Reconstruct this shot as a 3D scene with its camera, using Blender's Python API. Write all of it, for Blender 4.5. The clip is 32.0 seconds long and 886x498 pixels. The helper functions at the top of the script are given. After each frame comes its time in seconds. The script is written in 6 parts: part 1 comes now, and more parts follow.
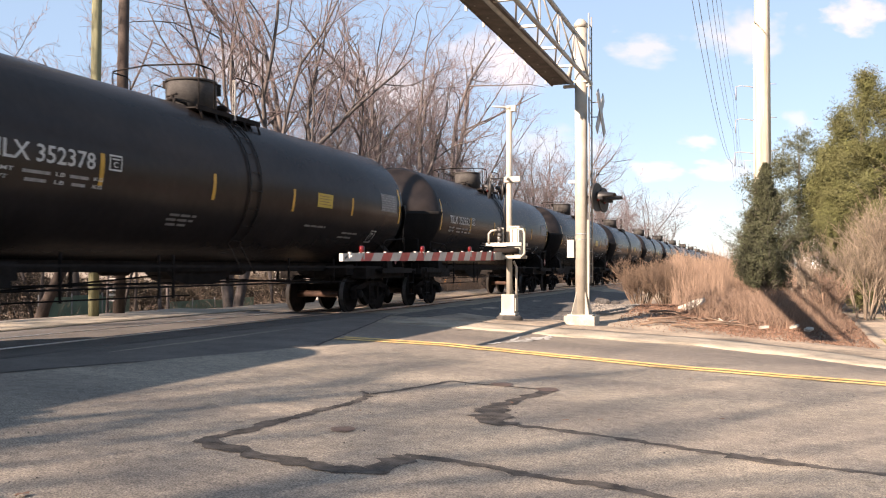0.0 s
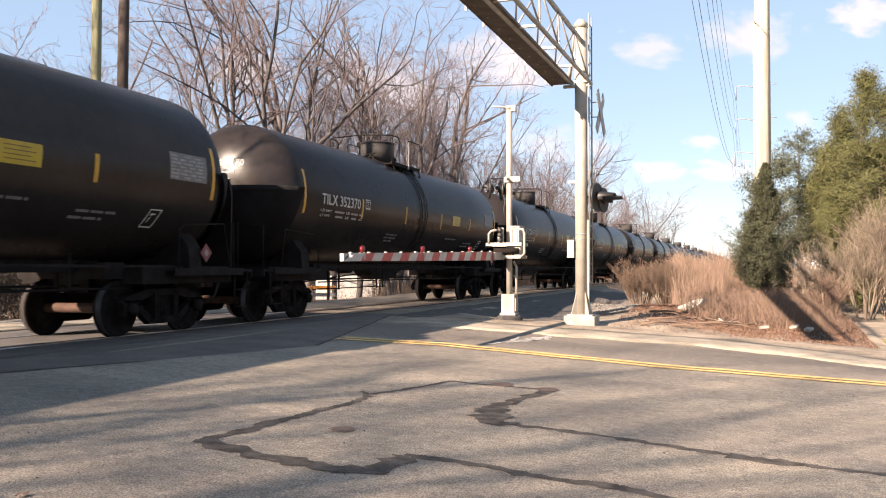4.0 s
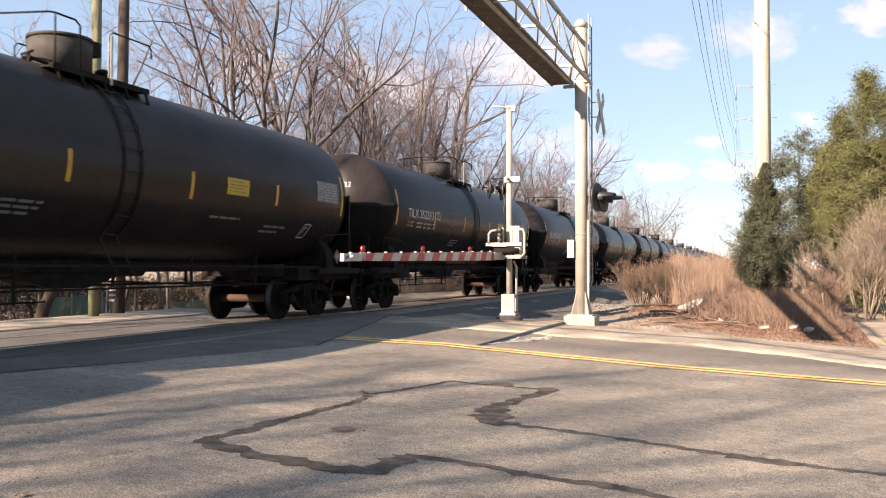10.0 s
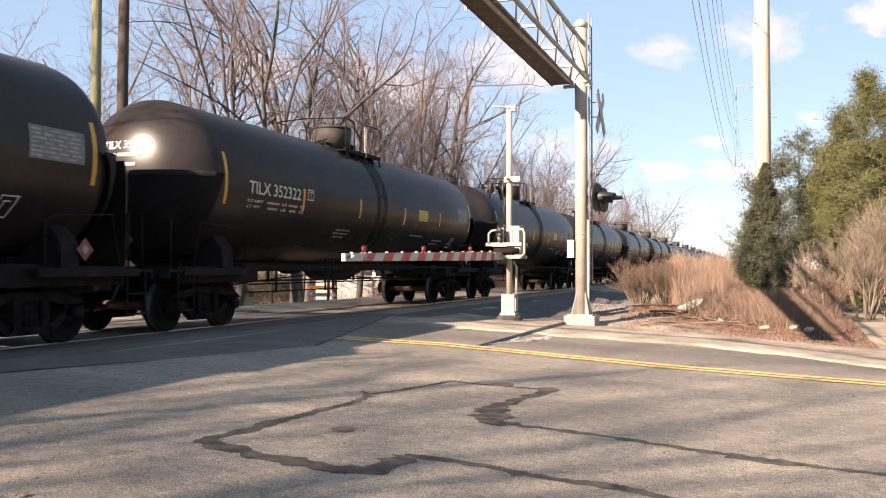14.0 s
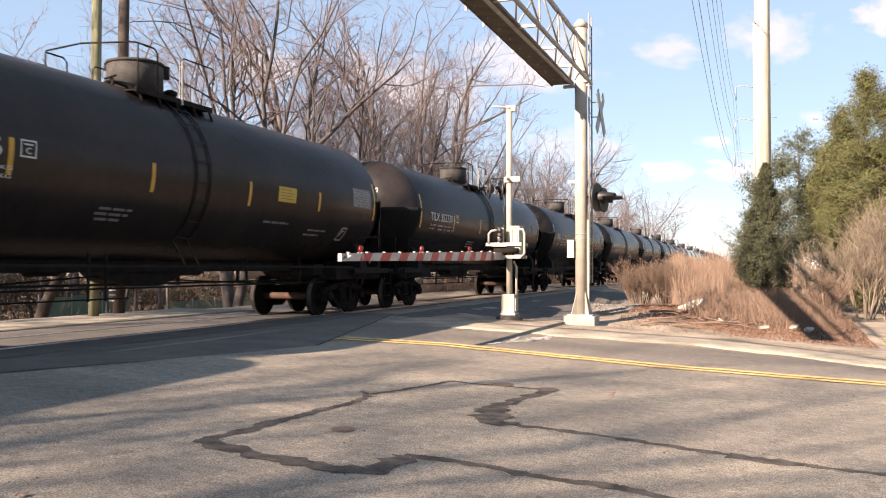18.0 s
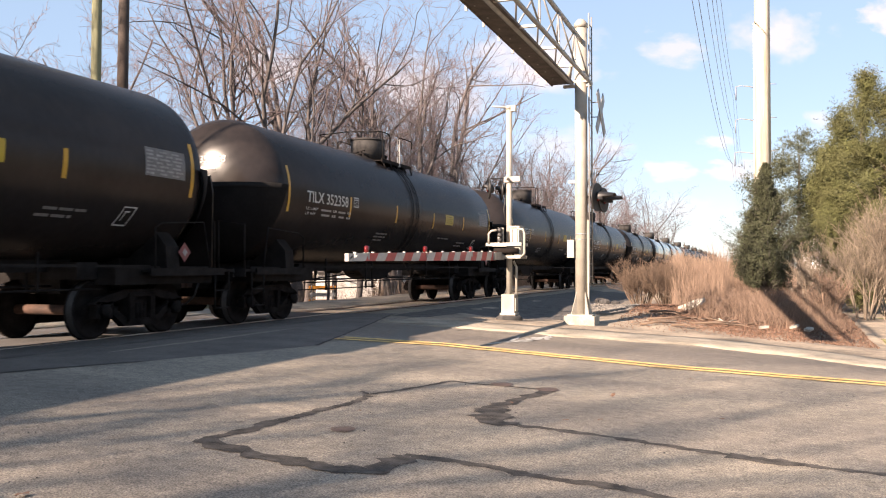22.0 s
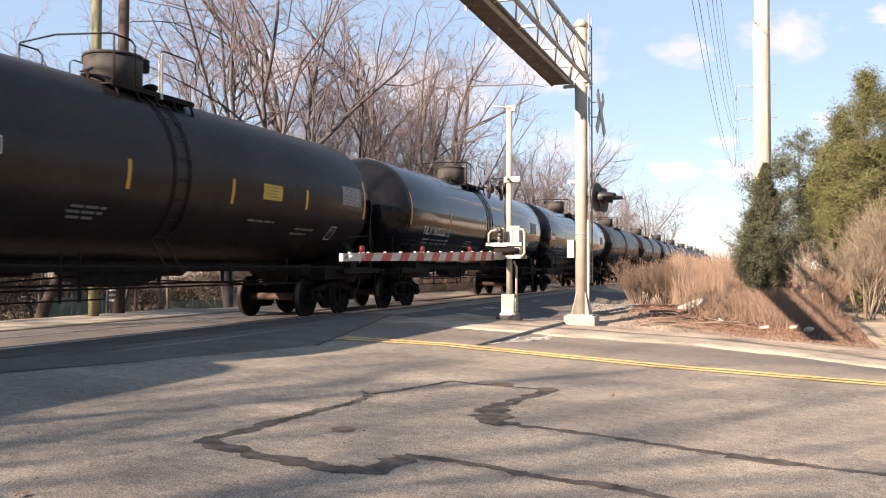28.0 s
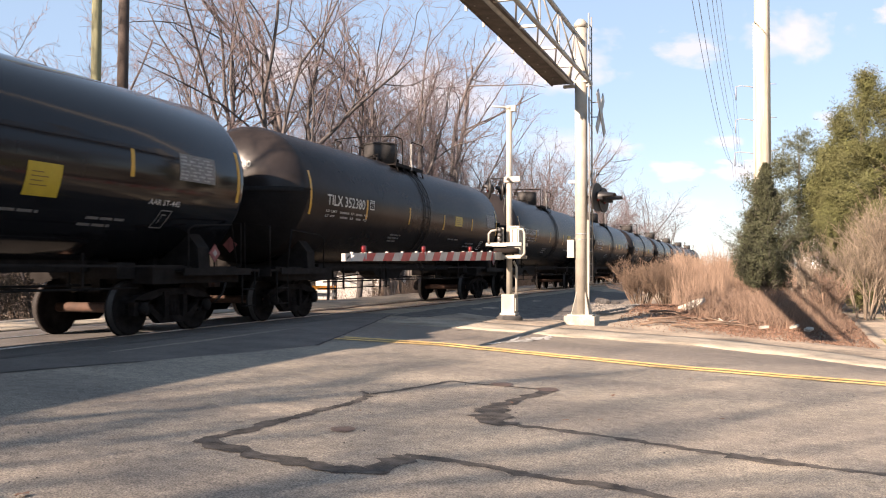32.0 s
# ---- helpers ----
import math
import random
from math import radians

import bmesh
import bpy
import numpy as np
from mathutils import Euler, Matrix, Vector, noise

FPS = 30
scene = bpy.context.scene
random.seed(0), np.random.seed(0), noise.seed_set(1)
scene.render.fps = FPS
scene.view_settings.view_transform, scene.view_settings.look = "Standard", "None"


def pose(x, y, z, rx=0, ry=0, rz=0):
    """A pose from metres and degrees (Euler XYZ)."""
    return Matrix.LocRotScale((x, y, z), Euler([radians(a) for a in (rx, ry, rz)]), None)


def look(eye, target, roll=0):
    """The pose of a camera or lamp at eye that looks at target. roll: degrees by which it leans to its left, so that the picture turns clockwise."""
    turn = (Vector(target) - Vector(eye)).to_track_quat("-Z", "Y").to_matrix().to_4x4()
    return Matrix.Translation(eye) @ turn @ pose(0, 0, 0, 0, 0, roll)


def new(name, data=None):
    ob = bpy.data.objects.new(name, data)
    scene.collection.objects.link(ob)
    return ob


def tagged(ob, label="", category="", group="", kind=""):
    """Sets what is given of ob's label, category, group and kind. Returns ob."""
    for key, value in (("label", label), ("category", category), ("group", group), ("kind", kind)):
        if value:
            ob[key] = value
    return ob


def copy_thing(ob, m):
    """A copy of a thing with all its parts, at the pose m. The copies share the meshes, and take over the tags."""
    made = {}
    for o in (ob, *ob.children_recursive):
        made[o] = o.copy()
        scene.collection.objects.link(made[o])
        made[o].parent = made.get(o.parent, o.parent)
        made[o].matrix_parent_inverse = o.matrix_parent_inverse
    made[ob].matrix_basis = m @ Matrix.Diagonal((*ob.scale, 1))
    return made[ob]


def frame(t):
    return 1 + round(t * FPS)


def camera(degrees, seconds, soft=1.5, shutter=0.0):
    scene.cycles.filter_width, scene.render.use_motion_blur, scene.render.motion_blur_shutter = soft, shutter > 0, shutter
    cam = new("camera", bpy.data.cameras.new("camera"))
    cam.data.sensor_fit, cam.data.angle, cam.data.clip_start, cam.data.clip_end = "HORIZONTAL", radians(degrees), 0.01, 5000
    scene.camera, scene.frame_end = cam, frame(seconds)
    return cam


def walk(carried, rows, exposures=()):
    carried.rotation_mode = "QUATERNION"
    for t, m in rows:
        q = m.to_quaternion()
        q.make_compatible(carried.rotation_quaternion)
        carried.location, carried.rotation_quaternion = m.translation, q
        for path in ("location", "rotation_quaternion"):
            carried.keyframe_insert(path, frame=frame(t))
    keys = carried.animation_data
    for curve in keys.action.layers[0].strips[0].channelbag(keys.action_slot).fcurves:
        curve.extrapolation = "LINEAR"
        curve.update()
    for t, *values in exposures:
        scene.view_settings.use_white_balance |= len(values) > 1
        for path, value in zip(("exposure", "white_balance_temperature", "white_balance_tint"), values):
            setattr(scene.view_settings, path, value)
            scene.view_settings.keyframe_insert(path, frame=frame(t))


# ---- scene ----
# Plan: the track runs along +Y with its axis at X = 0 and the rail heads at Z = 0.
# The camera stands 10.73 m beside the axis and looks along the line, turned to it.
YAW, TILT, EYE = 19.502, 1.257, (10.726, 0.0, 1.123)
cam = camera(53.26, 32.0, soft=1.1, shutter=0.12)
CAM_POSE = pose(*EYE, 90 + TILT, 0, YAW)
walk(cam, [(0, CAM_POSE), (32, CAM_POSE)], exposures=[(0, 1.91, 7150, 24), (32, 1.91, 7150, 24)])

# ---- light ----
SUN_ELEV, SUN_PSI = 27.3, 61.0   # the sunlight travels towards (cos psi, sin psi)
to_sun = Vector((-math.cos(radians(SUN_PSI)) * math.cos(radians(SUN_ELEV)),
                 -math.sin(radians(SUN_PSI)) * math.cos(radians(SUN_ELEV)), math.sin(radians(SUN_ELEV))))
world = bpy.data.worlds.new("sky")
scene.world = world
world.use_nodes = True
wn = world.node_tree
sky = wn.nodes.new("ShaderNodeTexSky")
sky.sky_type, sky.sun_disc = "NISHITA", False
sky.sun_elevation = radians(SUN_ELEV)
sky.sun_rotation = math.atan2(to_sun.x, to_sun.y)
sky.air_density, sky.dust_density, sky.ozone_density = 1.0, 0.1, 2.6
haze = wn.nodes.new("ShaderNodeMix")     # thin even haze over the clear sky
haze.data_type = "RGBA"
haze.inputs[0].default_value = 0.58
haze.inputs[7].default_value = (2.55, 3.95, 5.2, 1)
wn.links.new(sky.outputs[0], haze.inputs[6])
wn.links.new(haze.outputs[2], wn.nodes["Background"].inputs[0])
wn.nodes["Background"].inputs[1].default_value = 0.055
sun_data = bpy.data.lights.new("sun", "SUN")
sun_data.energy, sun_data.angle, sun_data.color = 5.0, radians(0.6), (1.0, 0.885, 0.715)
sun = new("sun", sun_data)
sun.matrix_world = look(tuple(to_sun * 60), (0, 0, 0))


# ---- materials ----
def mat(name, col, rough=0.7, metal=0.0, vary=0.15, scale=6.0, bump=0.0, bscale=60.0, col2=None, spec=0.5, island=0.0, obj=0.0, coat=0.0, sheen=0.0, grain=None):
    """Principled material: base colour varied by noise at two scales, fine relief by bump."""
    m = bpy.data.materials.new(name)
    m.use_nodes = True
    nt = m.node_tree
    n, ln = nt.nodes, nt.links
    bs = n["Principled BSDF"]
    bs.inputs["Roughness"].default_value = rough
    bs.inputs["Metallic"].default_value = metal
    bs.inputs["Specular IOR Level"].default_value = spec
    bs.inputs["Coat Weight"].default_value = coat
    bs.inputs["Coat Roughness"].default_value = 0.08
    tc = n.new("ShaderNodeTexCoord")
    n1, n2 = n.new("ShaderNodeTexNoise"), n.new("ShaderNodeTexNoise")
    n1.inputs["Scale"].default_value, n1.inputs["Detail"].default_value = scale, 4
    n2.inputs["Scale"].default_value, n2.inputs["Detail"].default_value = scale * 9, 3
    place = tc.outputs["Object"]
    if grain:      # pattern drawn out along the grain
        mp = n.new("ShaderNodeMapping")
        mp.inputs["Scale"].default_value = grain
        ln.new(place, mp.inputs["Vector"])
        place = mp.outputs[0]
    for k in (n1, n2):
        ln.new(place, k.inputs["Vector"])
    add = n.new("ShaderNodeMath")
    add.operation = "MULTIPLY_ADD"
    ln.new(n2.outputs["Fac"], add.inputs[0])
    add.inputs[1].default_value = 0.5
    ln.new(n1.outputs["Fac"], add.inputs[2])
    ramp = n.new("ShaderNodeValToRGB")
    c2 = col2 or tuple(c * (1 - 2.2 * vary) for c in col)
    c1 = col if col2 else tuple(min(1, c * (1 + 1.2 * vary)) for c in col)
    ramp.color_ramp.elements[0].position, ramp.color_ramp.elements[1].position = 0.45, 1.05
    ramp.color_ramp.elements[0].color, ramp.color_ramp.elements[1].color = (*c2, 1), (*c1, 1)
    ln.new(add.outputs[0], ramp.inputs[0])
    out = ramp.outputs[0]
    if island or obj:
        if island:
            src = n.new("ShaderNodeNewGeometry").outputs["Random Per Island"]
        else:
            src = n.new("ShaderNodeObjectInfo").outputs["Random"]
        hs = n.new("ShaderNodeHueSaturation")
        mr = n.new("ShaderNodeMapRange")
        mr.inputs["To Min"].default_value, mr.inputs["To Max"].default_value = 1 - (island or obj), 1 + (island or obj)
        ln.new(src, mr.inputs["Value"])
        ln.new(mr.outputs[0], hs.inputs["Value"])
        ln.new(out, hs.inputs["Color"])
        out = hs.outputs[0]
    ln.new(out, bs.inputs["Base Color"])
    if bump:
        nb, bp = n.new("ShaderNodeTexNoise"), n.new("ShaderNodeBump")
        nb.inputs["Scale"].default_value, nb.inputs["Detail"].default_value = bscale, 5
        ln.new(place, nb.inputs["Vector"])
        bp.inputs["Strength"].default_value, bp.inputs["Distance"].default_value = min(1, bump), 0.02
        ln.new(nb.outputs["Fac"], bp.inputs["Height"])
        ln.new(bp.outputs[0], bs.inputs["Normal"])
    if sheen:      # dull worn gloss of old paint, no stronger at grazing angles
        gl, mx = n.new("ShaderNodeBsdfGlossy"), n.new("ShaderNodeMixShader")
        gl.inputs["Roughness"].default_value, mx.inputs[0].default_value = rough, sheen
        ln.new(bs.outputs[0], mx.inputs[1]), ln.new(gl.outputs[0], mx.inputs[2])
        ln.new(mx.outputs[0], n["Material Output"].inputs["Surface"])
    return m


BLACK = mat("black_tank_paint", (0.0212, 0.0172, 0.0160), 0.27, vary=0.16, scale=0.8, spec=0.015, sheen=0.026)
GLOSS = mat("glossy_black_tank_paint", (0.008, 0.008, 0.0095), 0.10, vary=0.15, scale=0.8, spec=0.22)
MANWAY = mat("dusty_grey_housing_paint", (0.05, 0.047, 0.045), 0.8, vary=0.25, scale=3, spec=0.2)
STEEL = mat("dark_steel", (0.018, 0.0160, 0.0152), 0.75, vary=0.25, scale=4, bump=0.15, spec=0.05)
GRIME = mat("grimy_cast_steel", (0.018, 0.0152, 0.0142), 0.95, vary=0.3, scale=5, bump=0.3, bscale=30, spec=0.03)
TREAD = mat("worn_wheel_tread", (0.05, 0.045, 0.042), 0.5, metal=0.5, vary=0.2)
RUSTY = mat("rusty_axle", (0.0528, 0.0248, 0.0149), 0.85, vary=0.3, bump=0.2)
YELLOW = mat("yellow_reflective_tape", (0.478, 0.252, 0.0133), 0.45, vary=0.12, scale=5)
INK = mat("brown_panel_lettering", (0.15, 0.085, 0.02), 0.6, vary=0.1)
PLACARD = mat("yellow_panel_paint", (0.40, 0.275, 0.0124), 0.5, vary=0.08)
LETTER = mat("white_stencil_paint", (0.448, 0.44, 0.418), 0.6, vary=0.12, scale=10)
GREYED = mat("grey_stencil_panel", (0.133, 0.129, 0.124), 0.6, vary=0.2, scale=12)
REDPAINT = mat("red_paint", (0.349, 0.0415, 0.0373), 0.5, vary=0.15)
WHITEPAINT = mat("white_paint", (0.375, 0.355, 0.335), 0.5, vary=0.1, scale=8)
SCRUB = mat("grey_tan_shrub_stem", (0.199, 0.157, 0.119), 0.9, vary=0.2, scale=3, island=0.3)
SCRAP = mat("weathered_scrap_wood", (0.373, 0.343, 0.292), 0.85, vary=0.35, scale=6, bump=0.3)
DARKSCRUB = mat("brown_shrub_stem", (0.13, 0.088, 0.062), 0.9, vary=0.2, scale=3, island=0.3)
THICKET = mat("dry_thicket_leaf", (0.085, 0.066, 0.048), 0.9, vary=0.3, scale=1.5, island=0.2)
ROCK = mat("dark_rock", (0.05, 0.047, 0.045), 0.9, vary=0.3, scale=6, bump=0.5, bscale=20)
STONES = mat("loose_ballast_stone", (0.16, 0.145, 0.128), 0.95, vary=0.2, scale=6, island=0.45)
ALU = mat("silver_mast_paint", (0.335, 0.312, 0.268), 0.55, metal=0.1, vary=0.1, scale=3, bump=0.08)
GALV = mat("galvanised_steel", (0.30, 0.295, 0.285), 0.5, metal=0.4, vary=0.15, scale=6)
WALKWAY = mat("weathered_walkway_plate", (0.092, 0.074, 0.065), 0.75, vary=0.25, scale=5, bump=0.2)
CONCRETE = mat("weathered_concrete", (0.317, 0.297, 0.246), 0.9, vary=0.2, scale=3, bump=0.3, bscale=50)
LAMPBLACK = mat("black_signal_paint", (0.018, 0.017, 0.017), 0.5, vary=0.1)
REDLENS = mat("red_lens", (0.084, 0.006, 0.006), 0.12, vary=0.1)
RAILTOP = mat("worn_rail_steel", (0.45, 0.42, 0.40), 0.32, metal=0.9, vary=0.15)
RAILSIDE = mat("rusty_rail_side", (0.11, 0.06, 0.04), 0.85, vary=0.3, bump=0.2)
POLEWOOD = mat("treated_pole_wood", (0.165, 0.165, 0.095), 0.85, vary=0.3, scale=7, bump=0.4, bscale=25, grain=(1, 1, 0.06))
POLEDARK = mat("dark_pole_and_shaded_trunk_wood", (0.056, 0.041, 0.0336), 0.9, vary=0.25, scale=3, bump=0.4, bscale=25)
POLEPALE = mat("pale_peeling_pole", (0.62, 0.585, 0.51), 0.7, vary=0.3, scale=9.0, bump=0.4, bscale=14, col2=(0.33, 0.265, 0.19), grain=(1, 1, 0.05))
WIRE = mat("overhead_wire", (0.16, 0.17, 0.20), 0.5, vary=0.05)
TAR = mat("crack_sealer_tar", (0.068, 0.060, 0.053), 0.85, vary=0.42, scale=7, bump=0.3, bscale=40, spec=0.2)
YLINE = mat("worn_yellow_road_paint", (0.62, 0.41, 0.16), 0.78, vary=0.28, scale=8, bump=0.2, bscale=80)
WLINE = mat("worn_white_road_paint", (0.34, 0.33, 0.305), 0.8, vary=0.2, scale=6)
GREENFENCE = mat("green_privacy_fabric", (0.128, 0.203, 0.15), 0.85, vary=0.15, scale=2)
BARK = mat("grey_brown_bark", (0.092, 0.079, 0.075), 0.9, vary=0.3, scale=2, bump=0.3, bscale=20, obj=0.25)
TWIG = mat("reddish_twig_bark", (0.142, 0.108, 0.110), 0.9, vary=0.2, scale=1.5, obj=0.25)
LEAFDRY = mat("dry_brown_leaf", (0.16, 0.090, 0.060), 0.85, vary=0.25, scale=20, island=0.6)
STRAW = mat("dry_straw", (0.190, 0.128, 0.092), 0.85, vary=0.2, scale=3, island=0.35)
BRUSH = mat("brown_brush_stem", (0.179, 0.119, 0.0864), 0.9, vary=0.2, scale=3, island=0.35)
CEDAR = mat("dark_cedar_foliage", (0.056, 0.062, 0.031), 0.8, vary=0.3, scale=3, island=0.2)
ARBOR = mat("green_evergreen_foliage", (0.110, 0.118, 0.038), 0.8, vary=0.3, scale=1.6, island=0.25, col2=(0.056, 0.052, 0.021))
PINE = mat("dull_green_pine_foliage", (0.066, 0.074, 0.040), 0.8, vary=0.25, scale=2, island=0.2)
SIDING = mat("white_house_siding", (0.522, 0.501, 0.479), 0.7, vary=0.08, scale=1)
SIDING2 = mat("tan_house_siding", (0.457, 0.349, 0.274), 0.7, vary=0.1, scale=1)
ROOFING = mat("grey_roof_shingle", (0.12, 0.115, 0.115), 0.9, vary=0.2, scale=3, bump=0.2)
PANE = mat("dark_window_glass", (0.03, 0.035, 0.04), 0.08, vary=0.05)
ORANGE = mat("orange_machine_paint", (0.65, 0.25, 0.03), 0.5, vary=0.15)


def asphalt():
    m = bpy.data.materials.new("weathered_asphalt")
    m.use_nodes = True
    nt = m.node_tree
    n, ln = nt.nodes, nt.links
    bs = n["Principled BSDF"]
    bs.inputs["Roughness"].default_value = 0.82
    bs.inputs["Specular IOR Level"].default_value = 0.35
    tc = n.new("ShaderNodeTexCoord")

    def noise_at(s, d, stretch=None):
        k = n.new("ShaderNodeTexNoise")
        k.inputs["Scale"].default_value, k.inputs["Detail"].default_value = s, d
        if stretch:
            mp = n.new("ShaderNodeMapping")
            mp.inputs["Scale"].default_value = stretch
            ln.new(tc.outputs["Object"], mp.inputs["Vector"])
            ln.new(mp.outputs[0], k.inputs["Vector"])
        else:
            ln.new(tc.outputs["Object"], k.inputs["Vector"])
        return k.outputs["Fac"]
    fine, mid, big, lane = noise_at(70, 3), noise_at(9, 5), noise_at(0.55, 5), noise_at(0.6, 4, (0.10, 1.3, 1))

    def ramp(src, p0, c0, p1, c1):
        r = n.new("ShaderNodeValToRGB")
        e = r.color_ramp.elements
        e[0].position, e[0].color, e[1].position, e[1].color = p0, (*c0, 1), p1, (*c1, 1)
        ln.new(src, r.inputs[0])
        return r.outputs[0]

    def mix(kind, fac, a, b):
        x = n.new("ShaderNodeMix")
        x.data_type, x.blend_type = "RGBA", kind
        x.inputs[0].default_value = fac
        ln.new(a, x.inputs[6]), ln.new(b, x.inputs[7])
        return x.outputs[2]
    base = ramp(big, 0.3, (0.192, 0.172, 0.147), 0.72, (0.260, 0.231, 0.194))
    base = mix("MULTIPLY", 1.0, base, ramp(lane, 0.32, (0.74, 0.73, 0.75), 0.64, (1.12, 1.10, 1.06)))
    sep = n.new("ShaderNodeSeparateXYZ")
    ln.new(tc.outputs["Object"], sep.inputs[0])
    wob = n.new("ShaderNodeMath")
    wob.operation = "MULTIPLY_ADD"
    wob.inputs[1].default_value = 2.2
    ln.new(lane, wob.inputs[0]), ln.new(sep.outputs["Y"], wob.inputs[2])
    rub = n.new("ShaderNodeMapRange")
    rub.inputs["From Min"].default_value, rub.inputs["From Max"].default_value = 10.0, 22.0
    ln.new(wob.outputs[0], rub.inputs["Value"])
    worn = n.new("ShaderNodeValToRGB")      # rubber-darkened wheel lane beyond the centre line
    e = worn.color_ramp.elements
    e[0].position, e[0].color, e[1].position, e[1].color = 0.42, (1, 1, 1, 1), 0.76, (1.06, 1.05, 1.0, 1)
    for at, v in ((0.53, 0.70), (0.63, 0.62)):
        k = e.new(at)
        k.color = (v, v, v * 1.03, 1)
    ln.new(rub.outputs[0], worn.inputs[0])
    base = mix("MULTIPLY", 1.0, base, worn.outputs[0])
    base = mix("MULTIPLY", 1.0, base, ramp(mid, 0.34, (0.80, 0.80, 0.80), 0.62, (1.1, 1.1, 1.1)))
    base = mix("MULTIPLY", 1.0, base, ramp(fine, 0.36, (0.48, 0.48, 0.49), 0.68, (1.55, 1.52, 1.46)))
    ln.new(base, bs.inputs["Base Color"])
    bp = n.new("ShaderNodeBump")
    bp.inputs["Strength"].default_value, bp.inputs["Distance"].default_value = 0.6, 0.012
    ln.new(fine, bp.inputs["Height"])
    ln.new(bp.outputs[0], bs.inputs["Normal"])
    return m


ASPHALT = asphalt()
DARKASPHALT = mat("smooth_dark_asphalt", (0.072, 0.066, 0.061), 0.85, vary=0.2, scale=1.5, bump=0.4, bscale=90)
DARKAPPROACH = mat("dark_patched_asphalt", (0.100, 0.088, 0.079), 0.85, vary=0.2, scale=1.5, bump=0.4, bscale=90)
SHOULDER = mat("dusty_concrete_gutter", (0.268, 0.233, 0.182), 0.92, vary=0.25, scale=1.5, bump=0.4, bscale=70)
DIRT = mat("bare_verge_dirt", (0.235, 0.190, 0.142), 0.95, vary=0.35, scale=1.2, bump=0.6, bscale=18)
FADEDRED = mat("faded_red_placard", (0.20, 0.045, 0.045), 0.6, vary=0.25, scale=8)
# black of the shield's rim, lightened to paint the sun on its edge
SUNRIM = mat("sunlit_rim_black_paint", (0.016, 0.015, 0.0145), 0.85, vary=0.25, scale=3, spec=0.1)
SHIELD = mat("matte_black_shield_paint", (0.0125, 0.0112, 0.011), 0.6, vary=0.2, scale=2, spec=0.06)
DARKBRUSH = mat("brown_undergrowth_stem", (0.11, 0.080, 0.062), 0.9, vary=0.2, scale=3, island=0.3)
LAWN = mat("winter_lawn", (0.202, 0.186, 0.0822), 0.95, vary=0.35, scale=1.5, bump=0.6, bscale=30)
FADED = mat("faded_stencil_grey", (0.249, 0.241, 0.232), 0.6, vary=0.2, scale=12)
# ballast grey taken darker: the shade over the track is in the colour
SHADEGRAVEL = mat("shade_darkened_ballast", (0.066, 0.060, 0.055), 0.95, vary=0.3, scale=4, bump=1.0, bscale=14)


